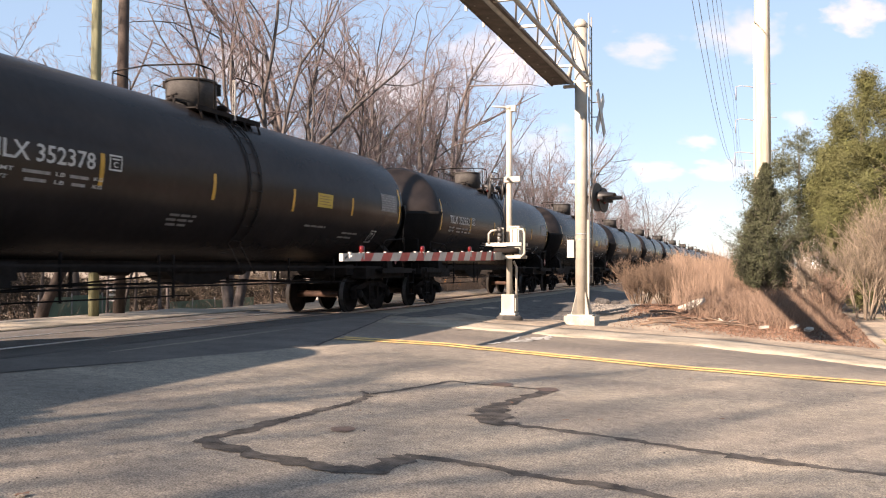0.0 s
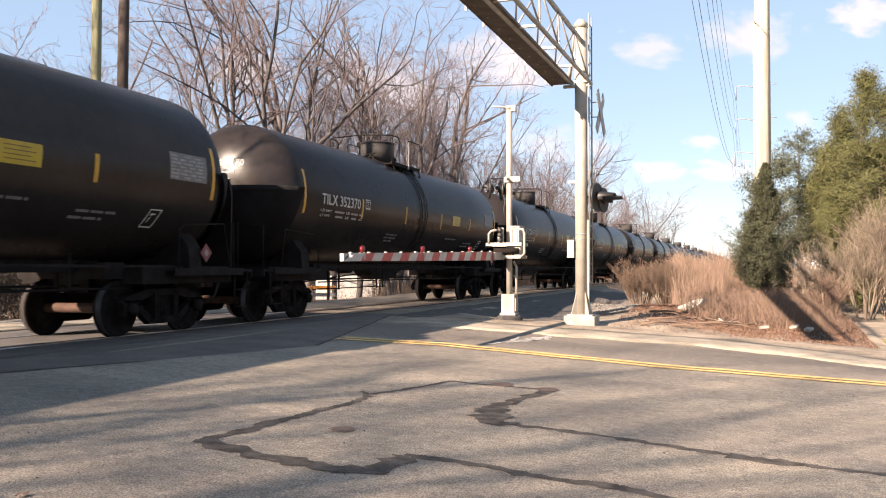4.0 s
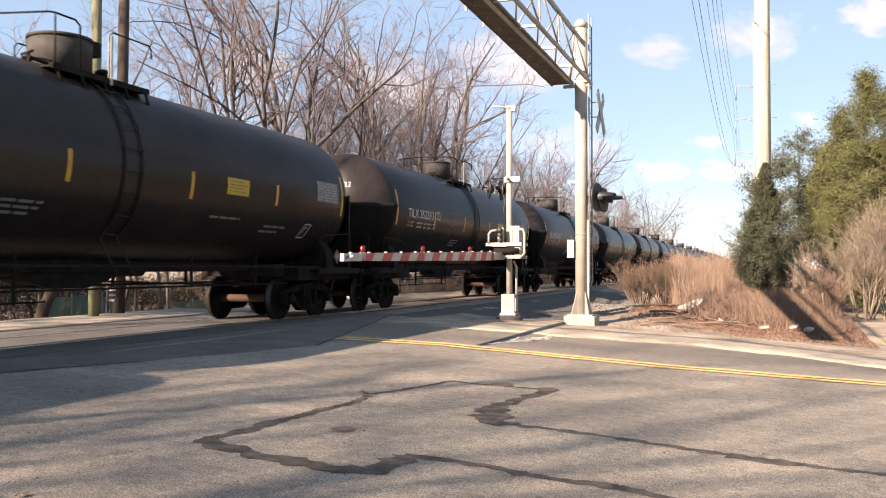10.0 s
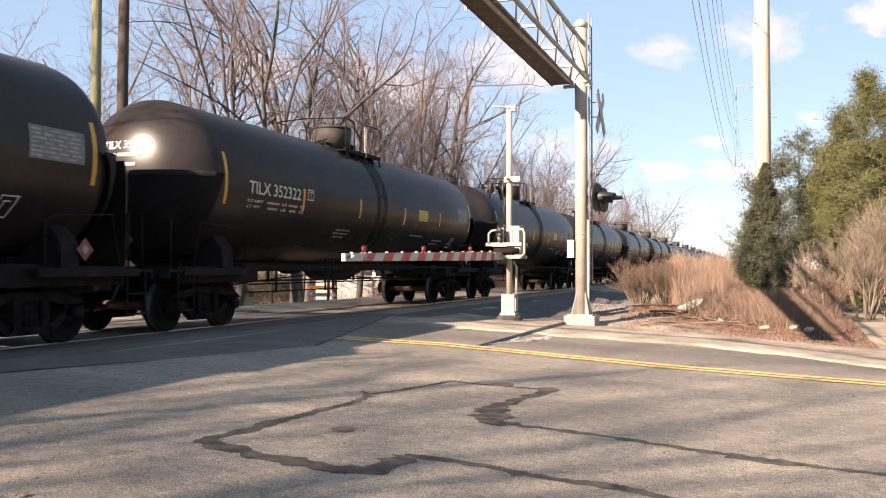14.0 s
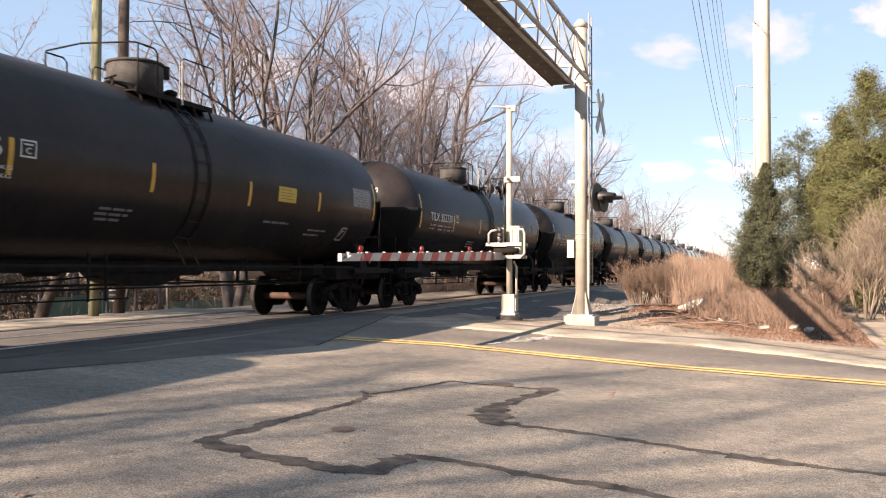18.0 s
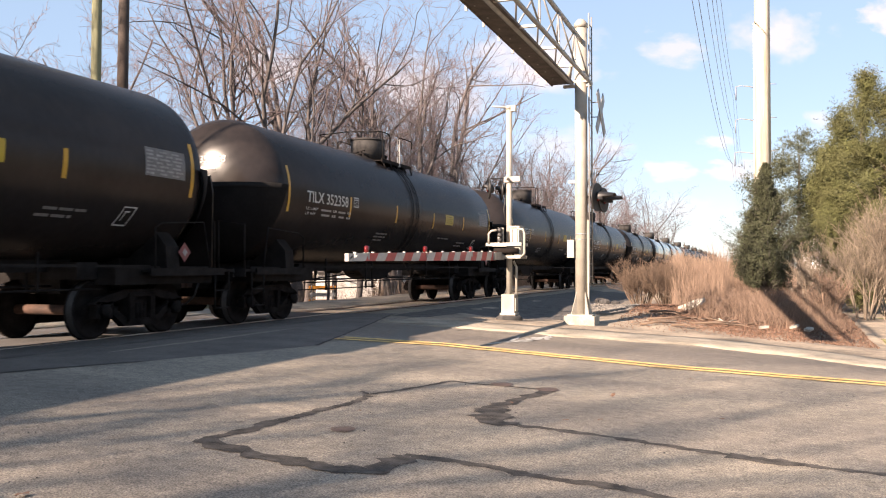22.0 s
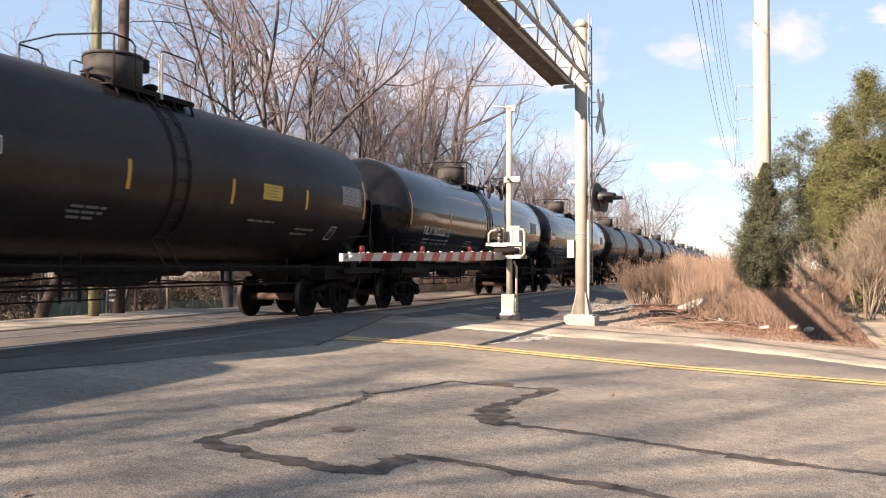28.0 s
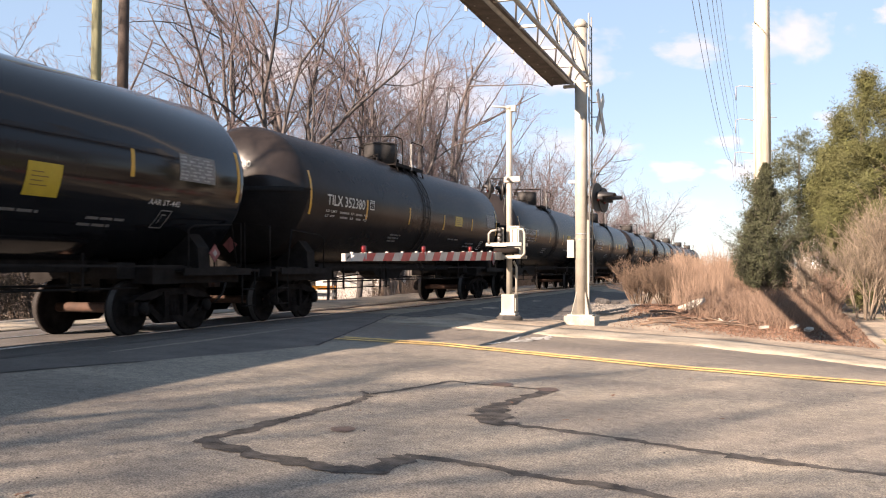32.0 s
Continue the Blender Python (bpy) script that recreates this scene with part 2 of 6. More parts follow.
# ---- mesh tools ----
class Build:
    """Collects vertices and faces of one mesh."""

    def __init__(self):
        self.v, self.f, self.s, self.mi = [], [], [], []

    def face(self, idx, smooth=False, mi=0):
        self.f.append(idx), self.s.append(smooth), self.mi.append(mi)

    def box(self, x0, y0, z0, x1, y1, z1, m=None, mi=0):
        b = len(self.v)
        for z in (z0, z1):
            for x, y in ((x0, y0), (x1, y0), (x1, y1), (x0, y1)):
                p = Vector((x, y, z))
                self.v.append(tuple(m @ p) if m else (x, y, z))
        for q in ((3, 2, 1, 0), (4, 5, 6, 7), (0, 1, 5, 4), (1, 2, 6, 5), (2, 3, 7, 6), (3, 0, 4, 7)):
            self.face([b + i for i in q], False, mi)
        return self

    def tube(self, pts, radii, n=8, caps=True, smooth=True, mi=0):
        pts = [Vector(p) for p in pts]
        if not isinstance(radii, (list, tuple)):
            radii = [radii] * len(pts)
        base = len(self.v)
        ref = None
        for i, p in enumerate(pts):
            d = (pts[min(i + 1, len(pts) - 1)] - pts[max(i - 1, 0)])
            d = d.normalized() if d.length > 1e-9 else Vector((0, 0, 1))
            if ref is None:
                ref = Vector((0, 0, 1)) if abs(d.z) < 0.9 else Vector((1, 0, 0))
            u = d.cross(ref)
            u = u.normalized() if u.length > 1e-6 else d.orthogonal().normalized()
            w = u.cross(d)
            ref = w.copy()
            for k in range(n):
                a = 2 * math.pi * k / n
                self.v.append(tuple(p + (u * math.cos(a) + w * math.sin(a)) * radii[i]))
        for i in range(len(pts) - 1):
            for k in range(n):
                a, b = base + i * n + k, base + i * n + (k + 1) % n
                self.face([a, b, b + n, a + n], smooth, mi)
        if caps:
            self.face([base + k for k in range(n)][::-1], False, mi)
            e = base + (len(pts) - 1) * n
            self.face([e + k for k in range(n)], False, mi)
        return self

    def revolve(self, prof, axis="y", centre=(0, 0, 0), n=32, smooth=True, mi=0):
        """Turns a profile of (along, radius) round the axis through centre."""
        base = len(self.v)
        for a, r in prof:
            for k in range(n):
                t = 2 * math.pi * k / n
                c, s = r * math.cos(t), r * math.sin(t)
                p = {"y": (s, a, c), "x": (a, c, s), "z": (c, s, a)}[axis]
                self.v.append(tuple(p[j] + centre[j] for j in range(3)))
        for i in range(len(prof) - 1):
            for k in range(n):
                a, b = base + i * n + k, base + i * n + (k + 1) % n
                self.face([a, b, b + n, a + n], smooth, mi)
        self.face([base + k for k in range(n)][::-1], False, mi)
        e = base + (len(prof) - 1) * n
        self.face([e + k for k in range(n)], False, mi)
        return self

    def prism(self, poly, axis, lo, hi, mi=0):
        """A flat outline (list of 2D points) given thickness along an axis."""
        base, n = len(self.v), len(poly)
        for h in (lo, hi):
            for a, b in poly:
                self.v.append({"x": (h, a, b), "y": (a, h, b), "z": (a, b, h)}[axis])
        self.face([base + i for i in range(n)][::-1], False, mi)
        self.face([base + n + i for i in range(n)], False, mi)
        for i in range(n):
            j = (i + 1) % n
            self.face([base + i, base + j, base + n + j, base + n + i], False, mi)
        return self

    def mesh(self, name, *mats):
        me = bpy.data.meshes.new(name)
        me.from_pydata(self.v, [], self.f)
        me.polygons.foreach_set("use_smooth", self.s)
        for m in mats:
            me.materials.append(m)
        if len(mats) > 1:
            me.polygons.foreach_set("material_index", self.mi)
        me.update()
        return me


def part(name, b, material, parent, label="", at=None):
    """One mesh under a thing or a part; b is a Build or a mesh."""
    me = b.mesh(name, material) if isinstance(b, Build) else b
    ob = new(name, me)
    ob.parent = parent
    if at is not None:
        ob.matrix_basis = at
    if label:
        ob["label"] = label
    return ob


def thing(name, label, category, group="", at=None, b=None, material=None, kind=""):
    """A top-level thing: an Empty at its base, or one mesh."""
    ob = new(name, b.mesh(name, *(material if isinstance(material, (list, tuple)) else [material])) if b else None)
    if at is not None:
        ob.matrix_world = at
    return tagged(ob, label, category, group, kind)


def structure(name, b, material, label="", category=""):
    ob = new(name, b.mesh(name, *(material if isinstance(material, (list, tuple)) else [material])))
    return tagged(ob, label, category, "", "structure")


# ---- ground, road, track ----
def ground_z(x, y):
    """Height of the ground: level at the track, falling away from it on the camera's side."""
    if x > 2.5:
        z = -0.0484 * (min(x, 13.0) - 2.5) - 0.01 * max(0, min(x, 40) - 13)
    elif x < -4.6:
        z = max(-1.2, 0.2 * (x + 4.6))
    else:
        z = 0.0
    # ditch edge and bank where the brush grows beyond the road
    if y > 21 and x > 3.0:
        w = min(1, (y - 21) / 7) * min(1, (x - 3.0) / 3.0)
        z += w * (0.35 + 0.25 * math.sin(x * 0.9 + 1) * math.sin(y * 0.35)) * max(0, 1 - max(0, x - 13) / 8)
        z -= 0.32 * min(1, (y - 21) / 5) * math.exp(-((x - 5.2) / 1.5) ** 2)
    return z


def sheet(xs, ys, lift, skirt=0.0, wobble=0.0):
    b = Build()
    nx, ny = len(xs), len(ys)
    for y in ys:
        for x in xs:
            dz = wobble * noise.noise((x * 0.8, y * 0.8, 3)) if wobble else 0
            b.v.append((x, y, ground_z(x, y) + lift + dz))
    for j in range(ny - 1):
        for i in range(nx - 1):
            k = j * nx + i
            b.face([k, k + 1, k + nx + 1, k + nx], True)
    return b


def steps(a, b, n):
    return [a + (b - a) * i / n for i in range(n + 1)]


gx = [-2500, -600, -150, -60] + steps(-40, -12, 8) + steps(-11, 16, 54) + steps(18, 40, 10) + [60, 150, 600, 2500]
gy = [-2500, -600, -150, -60] + steps(-40, 0, 10) + steps(2, 60, 58) + steps(65, 200, 20) + [300, 600, 1200, 2500]
structure("ground", sheet(gx, gy, -0.06, wobble=0.05), DIRT, "bare brown verge dirt with leaf litter", "ground")

KERB = 19.7   # far edge of the road


def road_edge(x):
    """Y of the far road edge, which bends round at the driveway."""
    return KERB - 0.145 * max(0, x - 9.2) ** 2 if x < 13.0 else KERB - 2.1 - (x - 13.0) * 0.5


def strip(x0, x1, lo, hi, nx, ny, lift):
    """A paved strip between the lines y = lo(x) and y = hi(x), with a thick rim."""
    b = Build()
    xs = steps(x0, x1, nx)
    for t in steps(0, 1, ny):
        for x in xs:
            y = lo(x) + (hi(x) - lo(x)) * t
            b.v.append((x, y, ground_z(x, y if y < 21 else 21) + lift))
    for j in range(ny):
        for i in range(nx):
            k = j * (nx + 1) + i
            b.face([k, k + 1, k + nx + 2, k + nx + 1], True)
    rim = [i for i in range(nx + 1)] + [j * (nx + 1) + nx for j in range(1, ny + 1)]
    rim += [ny * (nx + 1) + i for i in range(nx - 1, -1, -1)] + [j * (nx + 1) for j in range(ny - 1, 0, -1)]
    base = len(b.v)
    for i in rim:
        x, y, z = b.v[i]
        b.v.append((x, y, z - 0.12))
    for i in range(len(rim)):
        j = (i + 1) % len(rim)
        b.face([rim[i], base + i, base + j, rim[j]])
    return b


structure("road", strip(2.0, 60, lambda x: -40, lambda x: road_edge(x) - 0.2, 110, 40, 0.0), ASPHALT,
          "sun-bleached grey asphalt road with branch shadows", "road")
structure("road_gutter", strip(3.2, 60, lambda x: road_edge(x) - 2.35 + 0.4 * noise.noise((x * 0.9, 0, 2)) + 0.15 * noise.noise((x * 3.1, 1, 2)), road_edge, 260, 3, 0.006), SHOULDER,
          "dusty pale shoulder along the road edge", "road shoulder")
verge = Build()
vx, vt = steps(3.4, 13.3, 99), steps(0, 1, 14)
for t in vt:
    for x in vx:
        y0 = road_edge(x) - 0.36 + 0.22 * noise.noise((x * 1.3, 0, 9)) + 0.08 * noise.noise((x * 5, 0, 9))
        y = y0 + (max(y0 + 1.0, 24.5) - y0) * t
        verge.v.append((x, y, ground_z(x, y) + 0.010 - 0.075 * t * t + 0.03 * t * (1 - t) * 4 * noise.noise((x * 1.2, y * 1.2, 6))))
for j in range(14):
    for i in range(99):
        k = j * 100 + i
        verge.face([k, k + 1, k + 101, k + 100], True)
structure("verge", verge, DIRT, "grey-brown dirt verge with leaf litter beside the road", "verge")
structure("lawn", strip(13.4, 60, lambda x: road_edge(x) + 0.3, lambda x: 34.0, 60, 20, 0.03), LAWN,
          "yellow-green winter lawn beside the drive", "lawn")
structure("road_beyond", strip(-4.6, -2.0, lambda x: -40, lambda x: 21.0 + 0 * x, 6, 12, 0.0), SHOULDER,
          "pale sunlit pavement beyond the track", "road")
def approach(y):
    """X of the ragged seam between the dark crossing asphalt and the road."""
    pts = ((-40, 1.9), (5.0, 2.3), (6.7, 2.75), (9.19, 3.45), (12.36, 4.25), (15.88, 3.4), (20.0, 2.36), (30, 2.2))
    for (y0, x0), (y1, x1) in zip(pts, pts[1:]):
        if y <= y1:
            return x0 + (x1 - x0) * (y - y0) / (y1 - y0)


ap = Build()
ys_ap = steps(-20, 20.3, 120)
for y in ys_ap:
    for t in steps(0, 1, 5):
        x = 1.95 + (max(2.1, approach(y)) + 0.05 * noise.noise((y * 2, 0, 4)) - 1.95) * t
        ap.v.append((x, y, ground_z(x, y) + 0.0025))
for j in range(len(ys_ap) - 1):
    for i in range(5):
        k = j * 6 + i
        ap.face([k, k + 1, k + 7, k + 6], True)
structure("crossing_approach", ap, DARKAPPROACH, "newer dark asphalt where the road climbs to the track", "road")
structure("crossing_surface", strip(-2.0, 2.0, lambda x: -6, lambda x: 20.4, 8, 10, -0.012), DARKASPHALT,
          "dark asphalt between and beside the crossing rails", "level crossing")


def rail(x):
    b = Build()
    for y0, y1 in ((-80, 21), (21, 120), (120, 320)):
        b.box(x - 0.036, y0, -0.04, x + 0.036, y1, 0.0, mi=1)
        b.box(x - 0.010, y0, -0.15, x + 0.010, y1, -0.04)
        b.box(x - 0.07, y0, -0.175, x + 0.07, y1, -0.15)
    return b


track = thing("railway_track", "steel rails on dark wooden sleepers and grey ballast", "railway track", kind="structure")
for x in (-0.7525, 0.7525):
    ob = part("rail", rail(x).mesh("rail", RAILSIDE, RAILTOP), None, track)
sleeper_mesh = Build().box(-1.3, -0.11, -0.30, 1.3, 0.11, -0.155).mesh("sleeper", POLEDARK)
for i in range(150):
    part("sleeper", sleeper_mesh, None, track, at=pose(0, 21.2 + i * 0.55, 0.012 * math.sin(i * 7.3), 0, 0, 1.2 * math.sin(i * 3.1)))

bal = Build()
for y0, y1 in ((20.4, 60), (60, 140), (140, 330)):
    b0 = len(bal.v)
    prof = [(-4.2, -0.35), (-2.4, -0.19), (-1.2, -0.17), (1.2, -0.17), (2.4, -0.19), (3.9, -0.32)]
    for y in steps(y0, y1, 12):
        for x, z in prof:
            bal.v.append((x + 0.12 * noise.noise((x, y, 1)), y, z + 0.03 * noise.noise((x * 3, y * 2, 0))))
    for j in range(12):
        for i in range(5):
            k = b0 + j * 6 + i
            bal.face([k, k + 1, k + 7, k + 6], True)
# dark sheet over the slope beside the track, painting in its shade
shoulder = Build()
sy = steps(19.65, 46, 52)
for y in sy:
    for t in steps(0, 1, 10):
        x = 2.3 + (6.9 - 0.055 * (y - 22) + 0.25 * noise.noise((y * 0.7, 2, 2)) - 2.3) * t
        shoulder.v.append((x, y, ground_z(x, y) - 0.02 + 0.03 * noise.noise((x * 2, y * 2, 8)) - (0.10 if t == 1 else 0)))
for j in range(52):
    for i in range(10):
        k = j * 11 + i
        shoulder.face([k, k + 1, k + 12, k + 11], True)
structure("ballast_shoulder", shoulder, SHADEGRAVEL, "fine gravel sloping down from the track, coloured dark for the shade on it", "ballast")
structure("ballast_bed", bal, SHADEGRAVEL, "grey crushed stone ballast under the track, darkened to stand for shade", "ballast")


# ---- road surface: sealed cracks, patches, lines ----
def ribbon(path, width, lift=0.004, seed=0, ragged=0.25):
    """A flat band of uneven width laid on the road along a path."""
    pts = []
    for (x0, y0), (x1, y1) in zip(path, path[1:]):
        n = max(2, int(math.hypot(x1 - x0, y1 - y0) / 0.06))
        pts += [(x0 + (x1 - x0) * i / n, y0 + (y1 - y0) * i / n) for i in range(n)]
    pts.append(path[-1])
    b = Build()
    for i, (x, y) in enumerate(pts):
        xa, ya = pts[max(0, i - 1)]
        xb, yb = pts[min(len(pts) - 1, i + 1)]
        d = math.hypot(xb - xa, yb - ya) or 1
        nx, ny = -(yb - ya) / d, (xb - xa) / d
        wob = 0.25 * width * noise.noise((x * 2.1, y * 2.1, seed))
        for s in (-1, 1):
            w = width * (0.5 + ragged * noise.noise((x * 7, y * 7, seed + 5 * s)) + 0.8 * ragged * noise.noise((x * 24, y * 24, seed + s)))
            px, py = x + nx * (s * w + wob), y + ny * (s * w + wob)
            b.v.append((px, py, ground_z(px, py) + lift))
    for i in range(len(pts) - 1):
        b.face([2 * i, 2 * i + 1, 2 * i + 3, 2 * i + 2])
    # a face up for each band
    b.f = [f[::-1] for f in b.f]
    return b


def seal(path, width, seed, label="black tar seal along a crack in the road"):
    return structure("crack_seal", ribbon(path, width, 0.003 + 0.0012 * (seed % 4), seed, 0.5), TAR, label, "crack seal")


seal([(6.65, 5.78), (6.71, 5.8), (6.76, 6.2), (6.78, 6.69), (6.86, 7.38), (6.93, 8.03), (6.90, 8.5)], 0.12, 1)
seal([(6.70, 8.73), (6.86, 8.56), (7.01, 8.95), (7.17, 9.57), (7.27, 10.08)], 0.055, 2)
seal([(6.72, 5.80), (7.11, 5.66), (7.38, 5.60), (7.69, 5.55), (8.0, 5.54), (8.24, 5.63), (8.23, 5.89), (8.24, 6.14)], 0.19, 3)
seal([(8.24, 6.14), (8.52, 6.18), (8.83, 6.17), (9.15, 6.08), (9.48, 6.03), (9.79, 6.06), (10.06, 5.99), (10.6, 5.86)], 0.12, 4)
seal([(7.27, 10.08), (7.64, 10.02), (7.9, 10.11), (8.26, 10.05), (8.53, 10.15)], 0.06, 5)
seal([(8.48, 10.11), (8.38, 9.56), (8.28, 8.96), (8.21, 8.52), (8.33, 8.1)], 0.15, 6)
seal([(8.21, 8.6), (8.36, 8.1), (8.5, 7.85), (8.62, 7.77)], 0.30, 7)
seal([(8.55, 7.78), (8.91, 7.8), (9.43, 7.75), (9.92, 7.65), (10.39, 7.57), (10.74, 7.5), (11.07, 7.48), (11.39, 7.46), (11.66, 7.49), (12.6, 7.58)], 0.12, 8)
seal([(10.5, 7.53), (10.7, 7.49), (10.95, 7.47)], 0.2, 9)
seal([(2.75, 6.7), (2.92, 7.5), (3.14, 8.27), (3.45, 9.19)], 0.06, 10)
# thin dark streak near the gate, drawn with the same band as the seals
seal([(5.07, 16.8), (5.4, 18.3), (5.73, 19.45)], 0.07, 12)
seal([(4.25, 12.36), (3.4, 15.88), (2.36, 20.0)], 0.05, 11)

for yy in (-0.15, 0.15):
    structure("yellow_line", ribbon([(4.0, 13.7 + yy), (5.75, 14.0 + yy), (7.6, 13.75 + yy), (9.5, 13.5 + yy), (12.4, 13.55 + yy), (16, 13.5 + yy), (30, 12.2 + yy)], 0.2, 0.0115, 3, 0.12), YLINE, "worn yellow centre line on the road", "road marking")


def blob(x, y, rx, ry, lift, seed, n=22):
    b = Build()
    b.v.append((x, y, ground_z(x, y) + lift))
    for k in range(n):
        a = 2 * math.pi * k / n
        f = 1 + 0.35 * noise.noise((math.cos(a) * 1.5, math.sin(a) * 1.5, seed))
        px, py = x + rx * f * math.cos(a), y + ry * f * math.sin(a)
        b.v.append((px, py, ground_z(px, py) + lift))
    for k in range(n):
        b.face([0, 1 + k, 1 + (k + 1) % n])
    return b


IRON = mat("rusty_iron_cover", (0.12, 0.075, 0.055), 0.7, vary=0.3, scale=12, bump=0.3)
for x, y, r in ((7.44, 6.77, 0.105), (7.89, 10.15, 0.14), (8.45, 10.09, 0.14)):
    structure("valve_cover", blob(x, y, r, r, 0.009, 0.1), IRON, "small rusty round iron cover set in the road", "valve cover")
# remains of a white marking
rw = random.Random(17)
for i in range(10):
    t = rw.random()
    x, y = 6.2 + 0.75 * t + rw.gauss(0, 0.10), 14.6 + 2.3 * t + rw.gauss(0, 0.12)
    a, l = 72 + rw.gauss(0, 24), rw.uniform(0.35, 0.9)
    c, s = math.cos(radians(a)) * l / 2, math.sin(radians(a)) * l / 2
    structure("white_marking", ribbon([(x - c, y - s), (x + c, y + s)], rw.uniform(0.06, 0.13), 0.008 + 0.0003 * i, i + 20, 0.6), WLINE, "worn white paint mark on the road", "road marking")


# ---- tank cars ----
ZC, RT, TAN, HALF = 2.764, 1.544, 7.45, 9.05   # tank axis height, radius, half straight length, half coupled length


def on_tank(y, z, off=0.004):
    """A point on the tank's side facing the road, at the height z."""
    s = max(-1, min(1, (z - ZC) / RT))
    return ((RT + off) * math.sqrt(1 - s * s), y, ZC + (RT + off) * s)


def patch(b, y0, y1, z0, z1, off=0.004, n=5, slant=0.0):
    base = len(b.v)
    for i in range(n + 1):
        z = z0 + (z1 - z0) * i / n
        sl = slant * i / n
        b.v += [on_tank(y0 + sl, z, off), on_tank(y1 + sl, z, off)]
    for i in range(n):
        k = base + 2 * i
        b.face([k, k + 1, k + 3, k + 2], True)
    return b


def lettering(text, y0, y1, z0, z1, mode="side", tan=7.45):
    """Built-in font letters laid on the tank's side, or upright on its head."""
    cu = bpy.data.curves.new("lettering", "FONT")
    cu.body, cu.size, cu.resolution_u, cu.offset = text, 1.0, 2, 0.012
    ob = bpy.data.objects.new("lettering", cu)
    me = bpy.data.meshes.new_from_object(ob)
    bpy.data.objects.remove(ob)
    bpy.data.curves.remove(cu)
    co = np.empty(len(me.vertices) * 3)
    me.vertices.foreach_get("co", co)
    co = co.reshape(-1, 3)
    lo, hi = co.min(0), co.max(0)
    u = (co[:, 0] - lo[0]) / (hi[0] - lo[0])
    v = (co[:, 1] - lo[1]) / (hi[1] - lo[1])
    out = [on_tank(y0 + (y1 - y0) * a, z0 + (z1 - z0) * c, 0.006) for a, c in zip(u, v)]
    if mode == "head":
        out = [head_point(y0 + (y1 - y0) * a, z0 + (z1 - z0) * c, tan=tan) for a, c in zip(u, v)]
    me.vertices.foreach_set("co", np.array(out).ravel())
    me.update()
    me.materials.clear()
    me.materials.append(LETTER)
    return me


def head_point(x, z, off=0.012, tan=7.45):
    """A point on the near domed head."""
    r2 = min(0.995, (x * x + (z - ZC) ** 2) / (RT * RT))
    return (x, -tan - RT / 2 * math.sqrt(1 - r2) - off, z)


def tank_mesh(m, tan):
    b = Build()
    prof = []
    for i in range(9):
        t = math.pi / 2 * i / 9
        prof.append((-tan - RT / 2 * math.cos(t), max(0.02, RT * math.sin(t))))
    for y in (-tan, -5.0, -2.5, 0, 2.5, 5.0, tan):
        prof.append((y, RT))
    for i in range(8, -1, -1):
        t = math.pi / 2 * i / 9
        prof.append((tan + RT / 2 * math.cos(t), max(0.02, RT * math.sin(t))))
    return b.revolve(prof, "y", (0, 0, ZC), 56).mesh("tank", m)


def wheelset_mesh():
    b = Build()
    b.revolve([(-1.08, 0.075), (-0.82, 0.08), (-0.8, 0.085), (0.8, 0.085), (0.82, 0.08), (1.08, 0.075)], "x", (0, 0, 0), 10, mi=2)
    for s in (-1, 1):
        prof = [(0.69, 0.10), (0.69, 0.17), (0.715, 0.20), (0.725, 0.36), (0.69, 0.40), (0.69, 0.482), (0.715, 0.485), (0.722, 0.462),
                (0.825, 0.455), (0.825, 0.40), (0.775, 0.36), (0.765, 0.20), (0.84, 0.16), (0.84, 0.10)]
        prof = [(s * a, r) for a, r in (prof if s > 0 else prof)]
        k = len(b.f)
        b.revolve(prof, "x", (0, 0, 0), 28)
        for i in range(k, len(b.f)):
            zz = [math.hypot(b.v[j][1], b.v[j][2]) for j in b.f[i]]
            if min(zz) > 0.45 and max(zz) < 0.47:
                b.mi[i] = 1
        for j in range(5):
            t = j * 2 * math.pi / 5
            b.box(s * 0.845 - 0.02, 0.115 * math.cos(t) - 0.02, 0.115 * math.sin(t) - 0.02, s * 0.845 + 0.02, 0.115 * math.cos(t) + 0.02, 0.115 * math.sin(t) + 0.02)
    return b.mesh("wheelset", GRIME, TREAD, RUSTY)


def sideframe_mesh():
    b = Build()
    x0, x1 = 0.92, 1.06
    b.prism([(-1.14, 0.56), (-0.98, 0.66), (-0.42, 0.78), (0.42, 0.78), (0.98, 0.66), (1.14, 0.56), (0.76, 0.56), (0.36, 0.66), (-0.36, 0.66), (-0.76, 0.56)][::-1], "x", x0, x1)
    b.prism([(-0.40, 0.18), (0.40, 0.18), (0.36, 0.30), (-0.36, 0.30)], "x", x0, x1)
    for s in (-1, 1):
        q = [(s * 0.80, 0.58), (s * 0.98, 0.60), (s * 0.40, 0.18), (s * 0.30, 0.28)]
        b.prism(q if s < 0 else q[::-1], "x", x0, x1)                                   # tension strut
        q = [(s * 0.20, 0.28), (s * 0.32, 0.28), (s * 0.32, 0.68), (s * 0.20, 0.68)]
        b.prism(q if s > 0 else q[::-1], "x", x0 - 0.03, x1 + 0.03)                     # column guide
        for y in (0.74, 1.02):
            b.box(x0, s * y - 0.05, 0.34, x1, s * y + 0.05, 0.60)                         # pedestal jaws
    b.box(x0 - 0.01, -0.34, 0.66, x1 + 0.04, 0.34, 0.72)
    for y in (-0.15, -0.05, 0.05, 0.15):
        b.tube([(0.99, y, 0.26), (0.99, y, 0.55)], 0.045, 8)
    return b.mesh("side_frame", GRIME)


